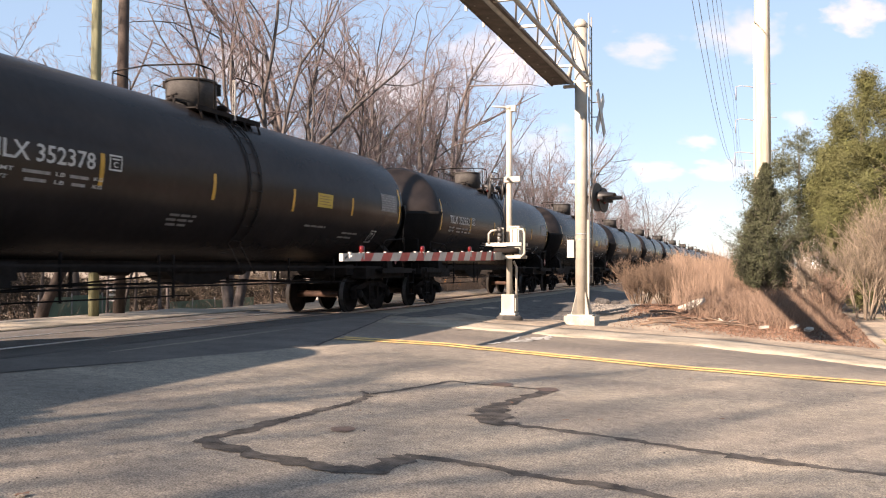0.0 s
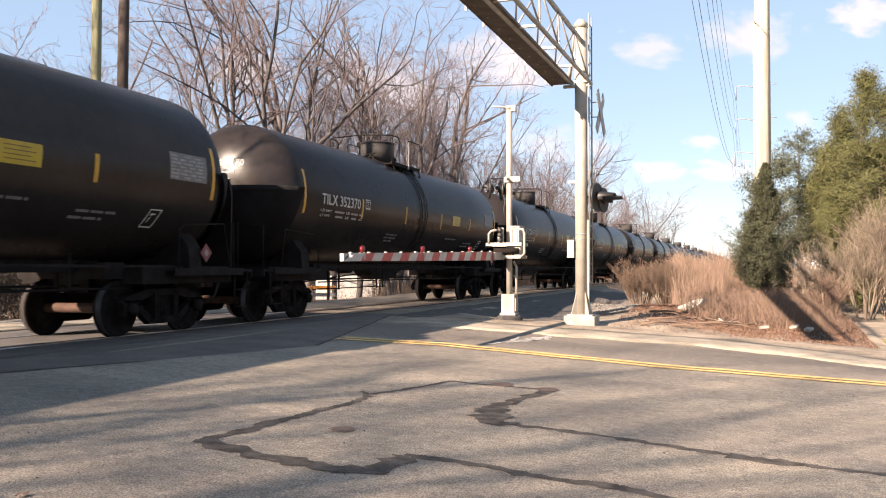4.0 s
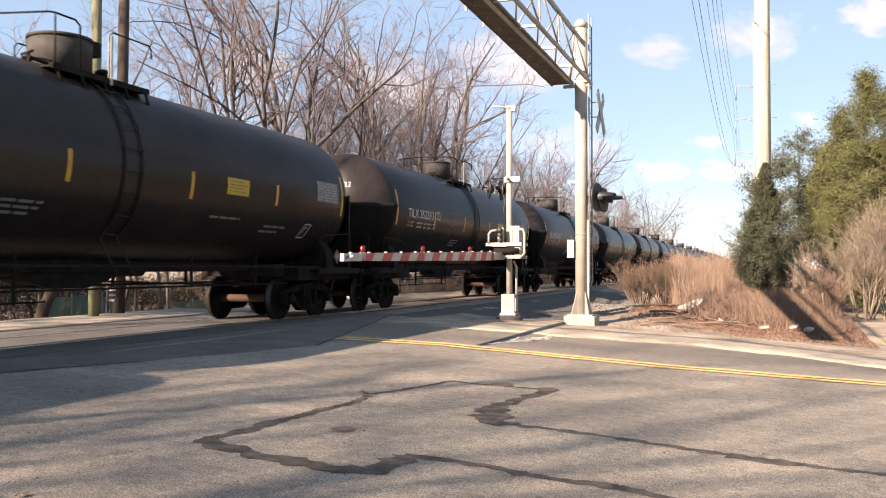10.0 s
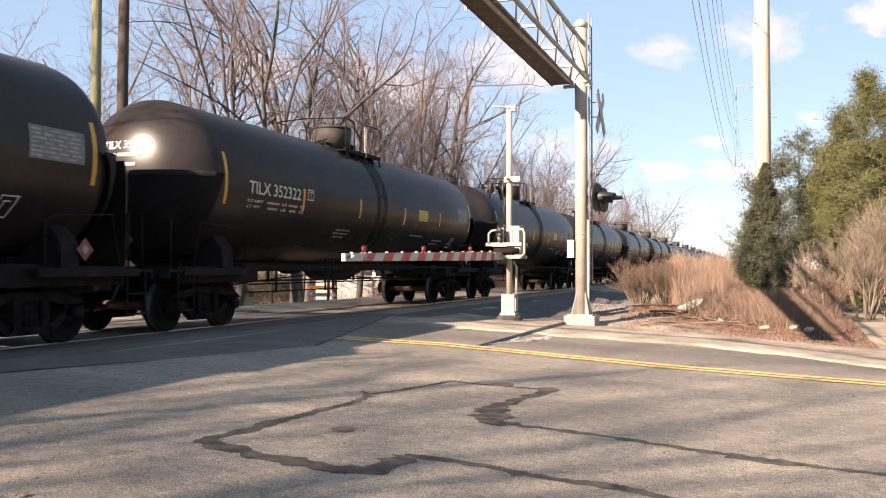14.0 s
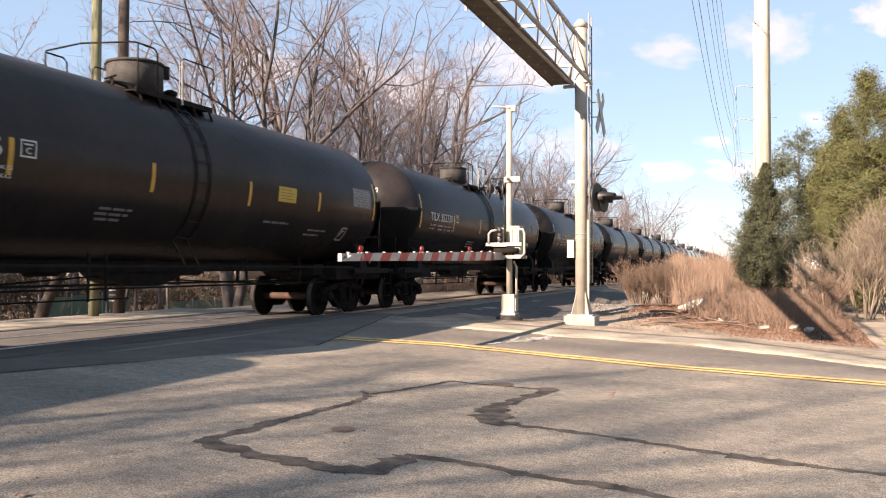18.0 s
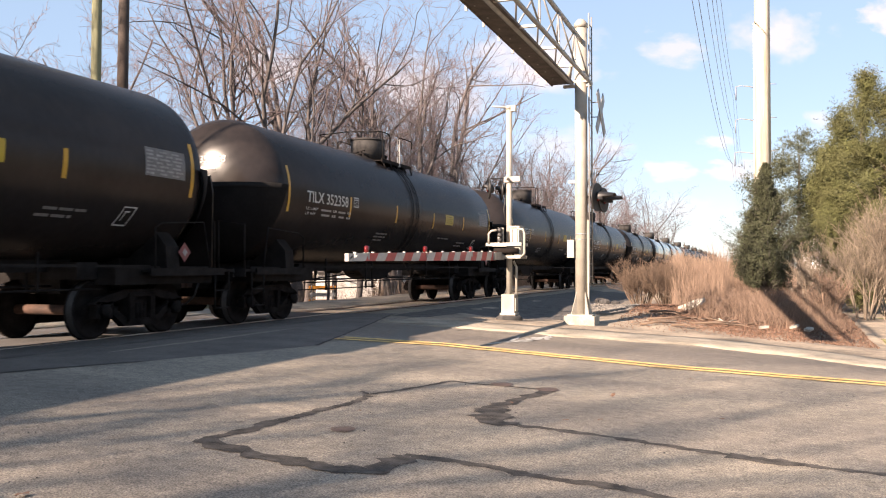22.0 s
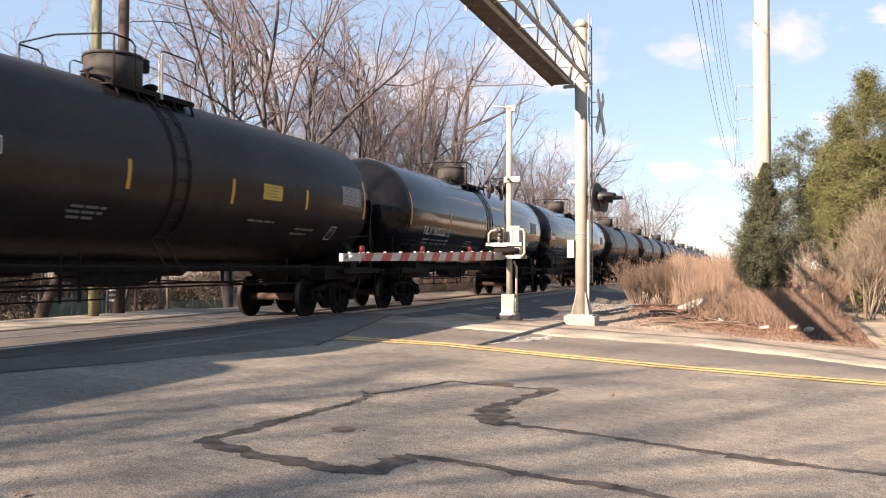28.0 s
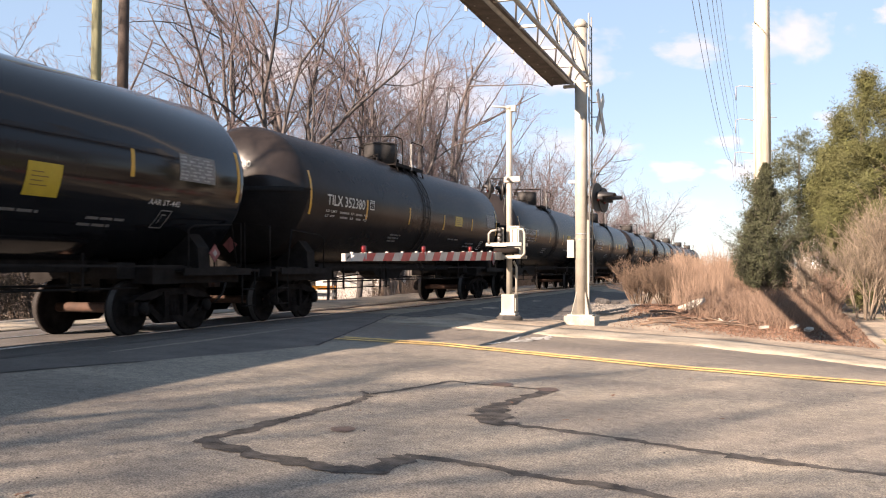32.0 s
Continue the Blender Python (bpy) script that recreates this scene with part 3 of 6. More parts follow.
WHEELSET, SIDEFRAME = wheelset_mesh(), sideframe_mesh()
BEARING = Build().revolve([(1.06, 0.11), (1.12, 0.11), (1.15, 0.08), (1.16, 0.03)], "x", (0, 0, 0), 14).mesh("bearing_cap", STEEL)
BOLSTER = Build().box(-1.0, -0.2, 0.5, 1.0, 0.2, 0.74).box(-0.25, -0.55, 0.45, 0.25, 0.55, 0.56).mesh("truck_bolster", GRIME)
BEAM = Build().box(-0.85, -0.05, 0.33, 0.85, 0.05, 0.45).mesh("brake_beam", GRIME)


def make_truck(car, y):
    tr = part("truck", BOLSTER, None, car, "grimy two-axle cast steel truck", at=pose(0, y, 0))
    part("side_frame", SIDEFRAME, None, tr)
    part("side_frame", SIDEFRAME, None, tr, at=pose(0, 0, 0, 0, 0, 180))
    for s in (-1, 1):
        part("wheelset", WHEELSET, None, tr, at=pose(0, s * 0.89, 0.457))
        part("bearing_cap", BEARING, None, tr, at=pose(0, s * 0.89, 0.457))
        part("bearing_cap", BEARING, None, tr, at=pose(0, s * 0.89, 0.457, 0, 0, 180))
        part("brake_beam", BEAM, None, tr, at=pose(0, s * 0.36, 0.05))
    return tr


def shield_mesh(m):
    """A half-height shield that stands off the lower part of the domed head."""
    b = Build()
    top = (2.86 - ZC) / 1.62
    rows, cols = 8, 24
    for off in (0.0, -0.03):
        for i in range(rows + 1):
            w = 0.999 * math.sin(math.pi / 2 * i / rows)
            for j in range(cols + 1):
                a = math.pi * j / cols
                x, z = w * math.cos(a), min(top, -w * math.sin(a) + top)
                d = math.sqrt(max(0.0, 1 - x * x - min(1, z * z)))
                b.v.append((x * (1.62 + off), -TAN - 0.02 - d * (0.98 + off), ZC + z * (1.62 + off)))
    n = (rows + 1) * (cols + 1)
    for i in range(rows):
        for j in range(cols):
            k = i * (cols + 1) + j
            b.face([k, k + cols + 1, k + cols + 2, k + 1], True)
            b.face([n + k, n + k + 1, n + k + cols + 2, n + k + cols + 1], True)
    return b.mesh("head_shield", m)


def shield_rim():
    """The upright band along the shield's top edge."""
    b = Build()
    for i in range(25):
        x = 0.25 + 1.33 * i / 24
        d = math.sqrt(max(0.0, 1 - (x / 1.63) ** 2))
        for z, o in ((2.77, 0.0), (2.87, 0.0), (2.87, -0.06)):
            b.v.append((x, -TAN - 0.035 - d * (0.985 + o), z))
    for i in range(24):
        k = 3 * i
        b.face([k, k + 3, k + 4, k + 1], True), b.face([k + 1, k + 4, k + 5, k + 2])
    return b


def diamond(b, x, y, z, s, t, axis="x"):
    b.prism([(y, z - s), (y + s, z), (y, z + s), (y - s, z)], axis, x, x + t)


def make_car(glossy):
    """A black tank car, centred on its thing's origin at the rail heads."""
    paint = GLOSS if glossy else BLACK
    car = thing("tank_car", "glossy black railway tank car with low white lettering" if glossy else
                "matte black railway tank car with white stencilled lettering", "tank car", "tank cars of the train")
    tan = 7.95 if glossy else TAN
    part("tank", tank_mesh(paint, tan), None, car)
    # top fittings
    part("manway_housing", Build().revolve([(4.27, 0.50), (4.82, 0.50), (4.84, 0.48)], "z", (0, 0, 0), 28), MANWAY, car)
    part("manway_lid", Build().revolve([(4.84, 0.515), (4.885, 0.515), (4.90, 0.47), (4.91, 0.02)], "z", (0, 0, 0), 28), MANWAY, car)
    part("lid_hinge", Build().box(-0.62, -0.10, 4.78, -0.48, 0.10, 4.93), STEEL, car)
    part("lid_latch", Build().box(0.10, 0.46, 4.70, 0.26, 0.66, 4.94), STEEL, car)
    vent = part("vent_valve", Build().revolve([(4.15, 0.06), (4.34, 0.06), (4.35, 0.10), (4.38, 0.10), (4.39, 0.04), (4.44, 0.04)], "z", (0.18, -0.86, 0), 12), STEEL, car)
    part("valve_handle", Build().tube([(0.05, -0.86, 4.43), (0.32, -0.9, 4.46)], 0.02, 6), STEEL, vent)
    part("vent_pipe", Build().tube([(0.3, -0.55, 4.2), (0.3, -0.6, 4.33), (0.3, -0.95, 4.35), (0.3, -1.0, 4.2)], 0.03, 7), STEEL, car)
    part("rail_post", Build().box(0.955, 0.02, 4.06, 1.005, 0.07, 4.86), GALV, car, "galvanised upright of the platform rail")
    for s in (-1, 1):
        pl = Build().box(s * 0.50, -1.2, 4.105, s * 0.98, 1.0, 4.13)
        pl.box(s * 0.96, -1.2, 4.08, s * 0.99, 1.0, 4.17)
        for k in range(5):
            y = -1.1 + k * 0.5
            pl.tube([(s * 0.97, y, 4.1), (s * 1.05, y, ZC + math.sqrt(RT ** 2 - 1.05 ** 2))], 0.022, 5)
        part("platform", pl, STEEL, car, "weathered steel grating platform")
        x = s * 0.98
        part("handrail", Build().tube([(x, -0.64, 4.12), (x, -0.64, 4.84), (x, -0.74, 4.91), (x, -1.15, 4.91), (x * 0.93, -1.2, 4.92), (0, -1.38, 4.93)], 0.016, 7)
             .tube([(x, -1.15, 4.05), (x, -1.15, 4.91)], 0.014, 6), STEEL, car)
        part("side_grab", Build().tube([(x, 0.02, 4.12), (x, 0.02, 4.86), (x, 0.1, 4.92), (x, 0.98, 4.92), (x, 1.05, 4.86), (x, 1.05, 4.7)], 0.014, 6), STEEL, car)
    part("safety_valve", Build().revolve([(4.25, 0.11), (4.45, 0.11), (4.46, 0.14), (4.52, 0.14), (4.56, 0.05)], "z", (0.1, 0.9, 0), 14), STEEL, car)
    # side ladder
    for y in (-0.28, 0.12):
        pts = [on_tank(y, 2.76 + 1.53 * math.sin(radians(a)), 0.035) for a in range(72, -60, -12)]
        part("ladder_stile", Build().tube(pts + [(1.42, y, 1.02)], 0.018, 6), BLACK, car)
    for a in range(60, -60, -13):
        p, q = on_tank(-0.28, ZC + RT * math.sin(radians(a)), 0.05), on_tank(0.12, ZC + RT * math.sin(radians(a)), 0.05)
        part("ladder_rung", Build().tube([p, q], 0.010, 5), BLACK, car)
    # reflective tape on the side
    lift = 0.06 if glossy else 0.0
    tapes = ((-7.33, 2.32, 3.28), (-4.35, 2.36, 2.84), (-1.44, 2.36, 2.83), (1.48, 2.33, 2.80), (4.35, 2.40, 2.82), (7.33, 2.35, 3.28))
    if glossy:
        tapes = ((-7.88, 2.30, 3.24), (-4.48, 2.48, 2.96), (-0.63, 2.5, 2.96), (2.09, 2.5, 2.94), (4.88, 2.5, 2.94), (7.88, 2.3, 3.24))
    for y, z0, z1 in tapes:
        part("reflective_tape", patch(Build(), y - 0.045, y + 0.045, z0 + lift, z1 + lift), YELLOW, car)
    zp = -0.30 if glossy else 0.0
    panel = part("warning_panel", patch(Build(), 2.78 if glossy else 2.54, 3.42 if glossy else 3.28, 2.50 + zp - (0.08 if glossy else 0), 2.81 + zp + (0.07 if glossy else 0)), PLACARD, car, "yellow warning panel")
    bars = Build()
    for k in range(4):
        patch(bars, 2.86 if glossy else 2.62, 3.18 - 0.09 * (k % 2), 2.56 + zp + k * 0.06, 2.575 + zp + k * 0.06, 0.007, 1)
    tagged(part("stencil_text", bars, INK, panel), kind="stuff")
    data = part("data_panel", patch(Build(), 6.08, 7.12, 2.62, 3.08), GREYED, car, "grey stencilled data panel")
    bars = Build()
    for r in range(7):
        for c in range(3 + r % 2):
            w = 1.0 / (3 + r % 2)
            patch(bars, 6.11 + c * w, 6.11 + c * w + w * (0.55 + 0.25 * ((r * 5 + c * 3) % 3) / 2), 2.65 + r * 0.06, 2.68 + r * 0.06, 0.007, 1)
    tagged(part("stencil_text", bars, FADED, data), kind="stuff")
    for z, spans in ((2.05 + zp * 0.5, ((2.2, 3.2),)), (1.96 + zp * 0.3, ((4.15, 5.0),)), (1.86 + zp * 0.3, ((4.05, 4.75),)), (2.02, ((-2.5, -1.75),)), (1.94, ((-2.55, -1.8),)), (1.86, ((-2.5, -1.95),))):
        b = Build()
        for y0, y1 in spans:
            y = y0
            while y < y1 - 0.05:
                patch(b, y, min(y1, y + 0.27), z, z + 0.04, 0.005, 1)
                y += 0.31
        tagged(part("small_stencil", b, GREYED, car), kind="stuff")
    zn = 2.14 if glossy else 2.575      # base of the number line
    for j, z in enumerate((zn - 0.16, zn - 0.27)):
        b = Build()
        tagged(part("stencil_line", lettering(("LD LMT", "LT WT")[j], -6.55, -6.0 - 0.08 * j, z, z + 0.055), None, car), kind="stuff")
        tagged(part("stencil_line", lettering("LB", -5.25, -5.07, z, z + 0.055), None, car), kind="stuff")
        tagged(part("stencil_line", lettering("KG", -4.5, -4.3, z, z + 0.055), None, car), kind="stuff")
        for y0, y1 in ((-5.85, -5.35), (-4.98, -4.6)):
            patch(b, y0 + j * 0.06, y1 - j * 0.05, z, z + 0.045, 0.005, 1)
        tagged(part("small_stencil", b, FADED if not glossy else GREYED, car), kind="stuff")
    b = Build()
    y0, y1, z0, z1 = (-4.6, -4.32, zn + 0.0, zn + 0.24) if glossy else (-4.2, -3.92, zn + 0.03, zn + 0.27)
    for e in ((y0, y1, z0, z0 + 0.025), (y0, y1, z1 - 0.025, z1), (y0, y0 + 0.022, z0, z1), (y1 - 0.022, y1, z0, z1), (y0 + 0.06, y1 - 0.06, z1 - 0.075, z1 - 0.05)):
        patch(b, *e, 0.006, 2)
    tagged(part("stencil_box", b, LETTER, car), kind="stuff")
    tagged(part("stencil_line", lettering("C", y0 + 0.09, y1 - 0.09, z0 + 0.05, z0 + 0.14), None, car), kind="stuff")
    b = Build()
    for e, sl in (((5.68, 5.98, 1.80, 1.82), 0.01), ((5.78, 6.08, 2.08, 2.10), 0.01), ((5.68, 5.70, 1.80, 2.10), 0.10), ((5.96, 5.98, 1.80, 2.10), 0.10), ((5.80, 5.82, 1.88, 2.03), 0.05), ((5.82, 5.94, 2.01, 2.03), 0.01)):
        patch(b, *e, 0.006, 3, sl)
    if glossy:
        tagged(part("stencil_line", lettering("AAR ST-445", 5.4, 6.22, 2.17, 2.26), None, car), kind="stuff")
    part("stencil_flag", b, LETTER if glossy is False else GREYED, car)
    if glossy:
        part("weld_band", Build().revolve([(-tan - 0.02, RT + 0.004), (-tan + 0.03, RT + 0.004)], "y", (0, 0, ZC), 48), BLACK, car)
    # ends: head shields, sills, steps, couplers
    for s in (-1, 1):
        e = pose(0, 0, 0, 0, 0, 0 if s < 0 else 180)
        if not glossy:
            sh = part("head_shield", shield_mesh(SHIELD), None, car, at=e)
            part("shield_rim", shield_rim(), SUNRIM, sh, "top band of the shield, painted lighter for the sun on it")
            if s > 0:
                part("end_plate", Build().prism([(-1.16, 1.16), (1.16, 1.16), (1.18, 2.55), (1.12, 2.86), (-1.12, 2.86), (-1.18, 2.55)], "y", -8.50, -8.46), paint, car, at=e)
        part("underframe", Build().box(-1.25, -8.35, 0.86, 1.25, -5.75, 1.16).box(-0.9, -5.75, 0.95, 0.9, -5.3, 1.22), STEEL, car, at=e)
        sill = Build().box(-0.3, -8.75, 0.72, 0.3, -5.6, 1.16)
        part("draft_sill", sill, STEEL, car, at=e)
        part("end_platform", Build().box(-1.42, -8.80, 1.06, 1.42, -8.45, 1.11).box(-1.42, -8.83, 0.96, 1.42, -8.80, 1.12), STEEL, car, at=e)
        for sx in (-1, 1):
            part("side_walkway", Build().box(sx * 0.95, -8.45, 1.06, sx * 1.45, -6.35, 1.10).box(sx * 1.42, -8.45, 1.0, sx * 1.46, -6.35, 1.13), STEEL, car, at=e)
            part("corner_handrail", Build().tube([(sx * 1.42, -6.5, 1.1), (sx * 1.42, -6.5, 1.8), (sx * 1.40, -6.7, 1.88), (sx * 1.38, -7.9, 1.95), (sx * 1.38, -8.1, 1.1)], 0.016, 6), STEEL, car, at=e)
            step = Build()
            for zz in (0.72, 0.40):
                step.tube([(sx * 1.44, -8.62, zz), (sx * 1.44, -8.18, zz)], 0.016, 5)
            step.tube([(sx * 1.44, -8.62, 1.08), (sx * 1.44, -8.62, 0.38)], 0.018, 5).tube([(sx * 1.44, -8.18, 1.08), (sx * 1.44, -8.18, 0.38)], 0.018, 5)
            part("sill_step", step, STEEL, car, at=e)
        part("end_grab", Build().tube([(-1.2, -8.5, 1.1), (-1.2, -8.5, 2.0), (-0.6, -8.5, 2.08), (-0.6, -8.5, 1.1)], 0.02, 6), STEEL, car, at=e)
        part("end_grab", Build().tube([(1.2, -8.5, 1.1), (1.2, -8.5, 2.0), (0.6, -8.5, 2.08), (0.6, -8.5, 1.1)], 0.02, 6), STEEL, car, at=e)
        cp = Build().box(-0.09, -8.95, 0.80, 0.09, -8.6, 0.96)
        cp.prism([(-0.16, -9.05), (0.05, -9.05), (0.2, -8.98), (0.2, -8.8), (-0.16, -8.8)], "z", 0.74, 1.02)
        part("coupler", cp, RUSTY, car, at=e)
        part("air_hose", Build().tube([(0.35, -8.8, 0.85), (0.36, -8.95, 0.6), (0.2, -9.02, 0.42), (0.05, -9.04, 0.4)], 0.022, 6), LAMPBLACK, car, at=e)
        part("tank_saddle", Build().prism([(-1.4, 1.0), (1.4, 1.0), (1.36, 1.5), (1.15, 1.75), (0.6, 1.3), (-0.6, 1.3), (-1.15, 1.75), (-1.36, 1.5)], "y", -7.2, -6.85).box(-0.5, -7.3, 0.72, 0.5, -6.75, 1.3), STEEL, car, at=e)
        pl = Build()
        if s > 0:
            diamond(pl, 1.44, 7.25, 1.40, 0.17, 0.012)
            dm = part("hazard_diamond", pl, FADEDRED, car, "faded red diamond hazard placard")
            pl = Build()
            diamond(pl, 1.454, 7.25, 1.40, 0.07, 0.004)
            part("diamond_mark", pl, FADED, dm)
        pl = Build()
        diamond(pl, -8.52, 0.25 * -s, 1.62, 0.17, 0.012, "y")
        part("hazard_diamond", pl, FADEDRED, car, "faded red diamond hazard placard", at=e)
        make_truck(car, -7.22 if s < 0 else 6.62)
    # underside
    part("bottom_sill", Build().box(-0.32, -5.8, 1.06, 0.32, 5.8, 1.30), STEEL, car)
    part("outlet_valve", Build().prism([(-1.15, 1.08), (1.15, 1.08), (0.9, 0.92), (0.4, 0.80), (-0.4, 0.80), (-0.9, 0.92)], "x", -0.25, 0.25), STEEL, car, "black bottom outlet housing")
    part("brake_pipe", Build().tube([(-0.1, -6.0, 0.95), (0.1, -5.6, 0.84), (0.1, 5.6, 0.84), (-0.1, 6.0, 0.95)], 0.022, 6), STEEL, car)
    part("brake_rod", Build().tube([(0.05, -5.9, 0.72), (0.05, -1.2, 0.98), (0.05, 5.6, 0.74)], 0.018, 6), STEEL, car)
    part("brake_reservoir", Build().revolve([(1.5, 0.05), (1.55, 0.15), (2.6, 0.15), (2.65, 0.05)], "y", (-0.45, 0, 1.12), 14), STEEL, car)
    part("brake_cylinder", Build().revolve([(-2.6, 0.05), (-2.55, 0.13), (-1.9, 0.13), (-1.85, 0.05)], "y", (0.0, 0, 1.12), 14).box(-0.2, -2.7, 1.05, 0.3, -1.8, 1.3), STEEL, car)
    part("train_line", Build().tube([(1.0, -5.7, 0.80), (1.0, 5.7, 0.80)], 0.018, 6), STEEL, car)
    part("lower_rod", Build().tube([(0.7, -5.4, 0.62), (0.7, -1.0, 0.62)], 0.015, 6), STEEL, car)
    for y in (-4.6, -2.3, -1.9, 2.2, 4.4):
        part("rod_hanger", Build().box(0.98, y - 0.018, 0.60 if y < -1 else 0.78, 1.02, y + 0.018, 1.36), STEEL, car)
    part("running_step", Build().box(1.36, -6.4, 1.14, 1.40, 6.4, 1.18), STEEL, car, "dusty longitudinal pipe along the tank's foot")
    for y in (-5.0, -3.4, 1.2, 3.3, 5.1):
        part("pipe_hanger", Build().box(0.06, y - 0.02, 0.80, 0.12, y + 0.02, 1.3), STEEL, car)
    part("brake_wheel", Build().tube([(-0.55 + 0.27 * math.cos(k * math.pi / 9), -8.6, 1.75 + 0.27 * math.sin(k * math.pi / 9)) for k in range(19)], 0.018, 5)
         .tube([(-0.82, -8.6, 1.75), (-0.28, -8.6, 1.75)], 0.012, 4).tube([(-0.55, -8.6, 1.48), (-0.55, -8.6, 2.02)], 0.012, 4), STEEL, car)
    return car


NUMBERS = {-2: "352327", -1: "352378", 0: "352352", 1: "352405", 2: "352370", 3: "352321", 4: "352329", 5: "352328", 6: "352333", 7: "352334", 8: "352322",
           9: "352365", 10: "352346", 11: "352330", 12: "352335", 13: "352358", 14: "352361", 15: "352341", 16: "352374", 17: "360222", 18: "360289",
           19: "352380", 20: "352356", 21: "352319", 22: "352347", 23: "352390", 24: "352312", 25: "352376", 26: "352363"}


def head_bars(b, spans, tan):
    for x0, x1, z0, z1 in spans:
        base = len(b.v)
        b.v += [head_point(x, z, tan=tan) for x, z in ((x0, z0), (x1, z0), (x1, z1), (x0, z1))]
        b.face([base, base + 1, base + 2, base + 3])
    return b


def mark_car(car, number, glossy):
    zn = 2.14 if glossy else 2.575
    part("car_number", lettering("TILX " + number, -6.78 if glossy else -6.55, -4.78 if glossy else -4.50, zn, zn + 0.25), None, car, "white stencilled car number")
    z = 3.06 if glossy else 3.30
    part("head_number", lettering("TILX " + number, -0.55, 0.5, z, z + 0.15, "head", 7.95 if glossy else TAN), None, car, "white car number on the domed end")
    part("head_stencil", head_bars(Build(), ((-0.55, -0.25, z - 0.14, z - 0.08), (-0.2, 0.3, z - 0.14, z - 0.08), (-0.55, -0.25, z - 0.32, z - 0.26), (-0.2, 0.2, z - 0.32, z - 0.26)), 7.95 if glossy else TAN), LETTER, car)


cars = {}
plain, shiny = make_car(False), make_car(True)
for k in range(-2, 27):
    glossy = k in (17, 18)
    src = shiny if glossy else plain
    first = k == (17 if glossy else -2)
    cars[k] = src if first else copy_thing(src, pose(0, 18.1 * k, 0))
for k, car in cars.items():
    mark_car(car, NUMBERS[k], k in (17, 18))


# ---- crossing gate and signals ----
def flasher(parent, at, name="flasher", r=0.30, hl=0.32, hr=0.135):
    """One round black signal head with backing disc, hood and red lens; it looks along -Y of its pose."""
    bd = part(name, Build().revolve([(0.0, r), (0.04, r), (0.044, r - 0.02)], "y", (0, 0, 0), 24).revolve([(0.0, 0.11), (0.10, 0.11), (0.13, 0.07)], "y", (0, 0, 0), 18), LAMPBLACK, parent, "black round signal head with a hood", at=at)
    hood = Build()
    n = 14
    for i in range(n + 1):
        a = radians(-20 + 220 * i / n)
        l = hl if 0.15 < i / n < 0.85 else hl * 0.4
        for q in (hr, hr - 0.01):
            hood.v += [(q * math.cos(a), 0, q * math.sin(a)), (q * math.cos(a), -l, q * math.sin(a) - 0.12 * l)]
    for i in range(n):
        k = 4 * i
        hood.face([k, k + 1, k + 5, k + 4], True), hood.face([k + 2, k + 6, k + 7, k + 3], True), hood.face([k + 1, k + 3, k + 7, k + 5])
    part("hood", hood, LAMPBLACK, bd)
    part("lens", Build().revolve([(-0.01, 0.11), (-0.035, 0.07), (-0.04, 0.01)], "y", (0, 0, 0), 18), REDLENS, bd, "dark red lens")
    return bd


gate = thing("crossing_gate", "silver-painted crossing gate mast with mechanism and bell", "crossing gate", at=pose(5.1, 20.7, 0))
part("footing", Build().revolve([(-0.35, 0.34), (-0.06, 0.32), (0.0, 0.25)], "z", (0, 0, 0), 16), ROCK, gate, "dark dirty concrete footing")
part("base_housing", Build().box(-0.16, -0.16, 0.03, 0.16, 0.16, 0.50).box(-0.19, -0.19, 0.0, 0.19, 0.19, 0.05), ALU, gate)
part("base_door", Build().box(0.16, -0.13, 0.1, 0.19, 0.11, 0.42), ALU, gate)
part("mast", Build().tube([(0, 0, 0.05), (0, 0, 5.0)], 0.072, 16), ALU, gate)
part("mast_cap", Build().revolve([(4.98, 0.085), (5.06, 0.085), (5.09, 0.02)], "z", (0, 0, 0), 14), ALU, gate)
part("conduit", Build().tube([(0.17, 0.02, 0.4), (0.17, 0.02, 1.15), (0.1, 0.02, 1.3)], 0.03, 8), ALU, gate)
part("cable", Build().tube([(-0.09, -0.02, 3.3), (-0.10, -0.02, 2.75), (-0.13, -0.03, 2.55), (-0.08, -0.02, 2.2)], 0.018, 6), LAMPBLACK, gate)
# bell arm at the top
part("bell_arm", Build().tube([(0.0, 0, 5.02), (-0.18, -0.03, 5.05), (-0.42, -0.08, 5.07)], [0.04, 0.032, 0.014], 8), GALV, gate)
part("top_bracket", Build().box(0.05, -0.06, 4.93, 0.17, 0.06, 5.07), ALU, gate)
# flasher arm
part("cross_arm", Build().tube([(-0.05, 0.48, 3.27), (0.05, -0.48, 3.27)], 0.035, 10).box(-0.11, -0.1, 3.2, 0.11, 0.1, 3.34), ALU, gate)
part("junction_box", Build().box(0.09, -0.16, 3.21, 0.30, 0.06, 3.34), WHITEPAINT, gate)
part("left_strut", Build().tube([(-0.05, 0, 3.29), (-0.50, -0.17, 3.31)], 0.016, 8), LAMPBLACK, gate)
flasher(gate, pose(-0.48, -0.17, 3.06, 0, 0, -66), r=0.25, hl=0.12, hr=0.12)
flasher(gate, pose(-0.24, 0.08, 3.03, 0, 0, -66), r=0.25, hl=0.12, hr=0.12)
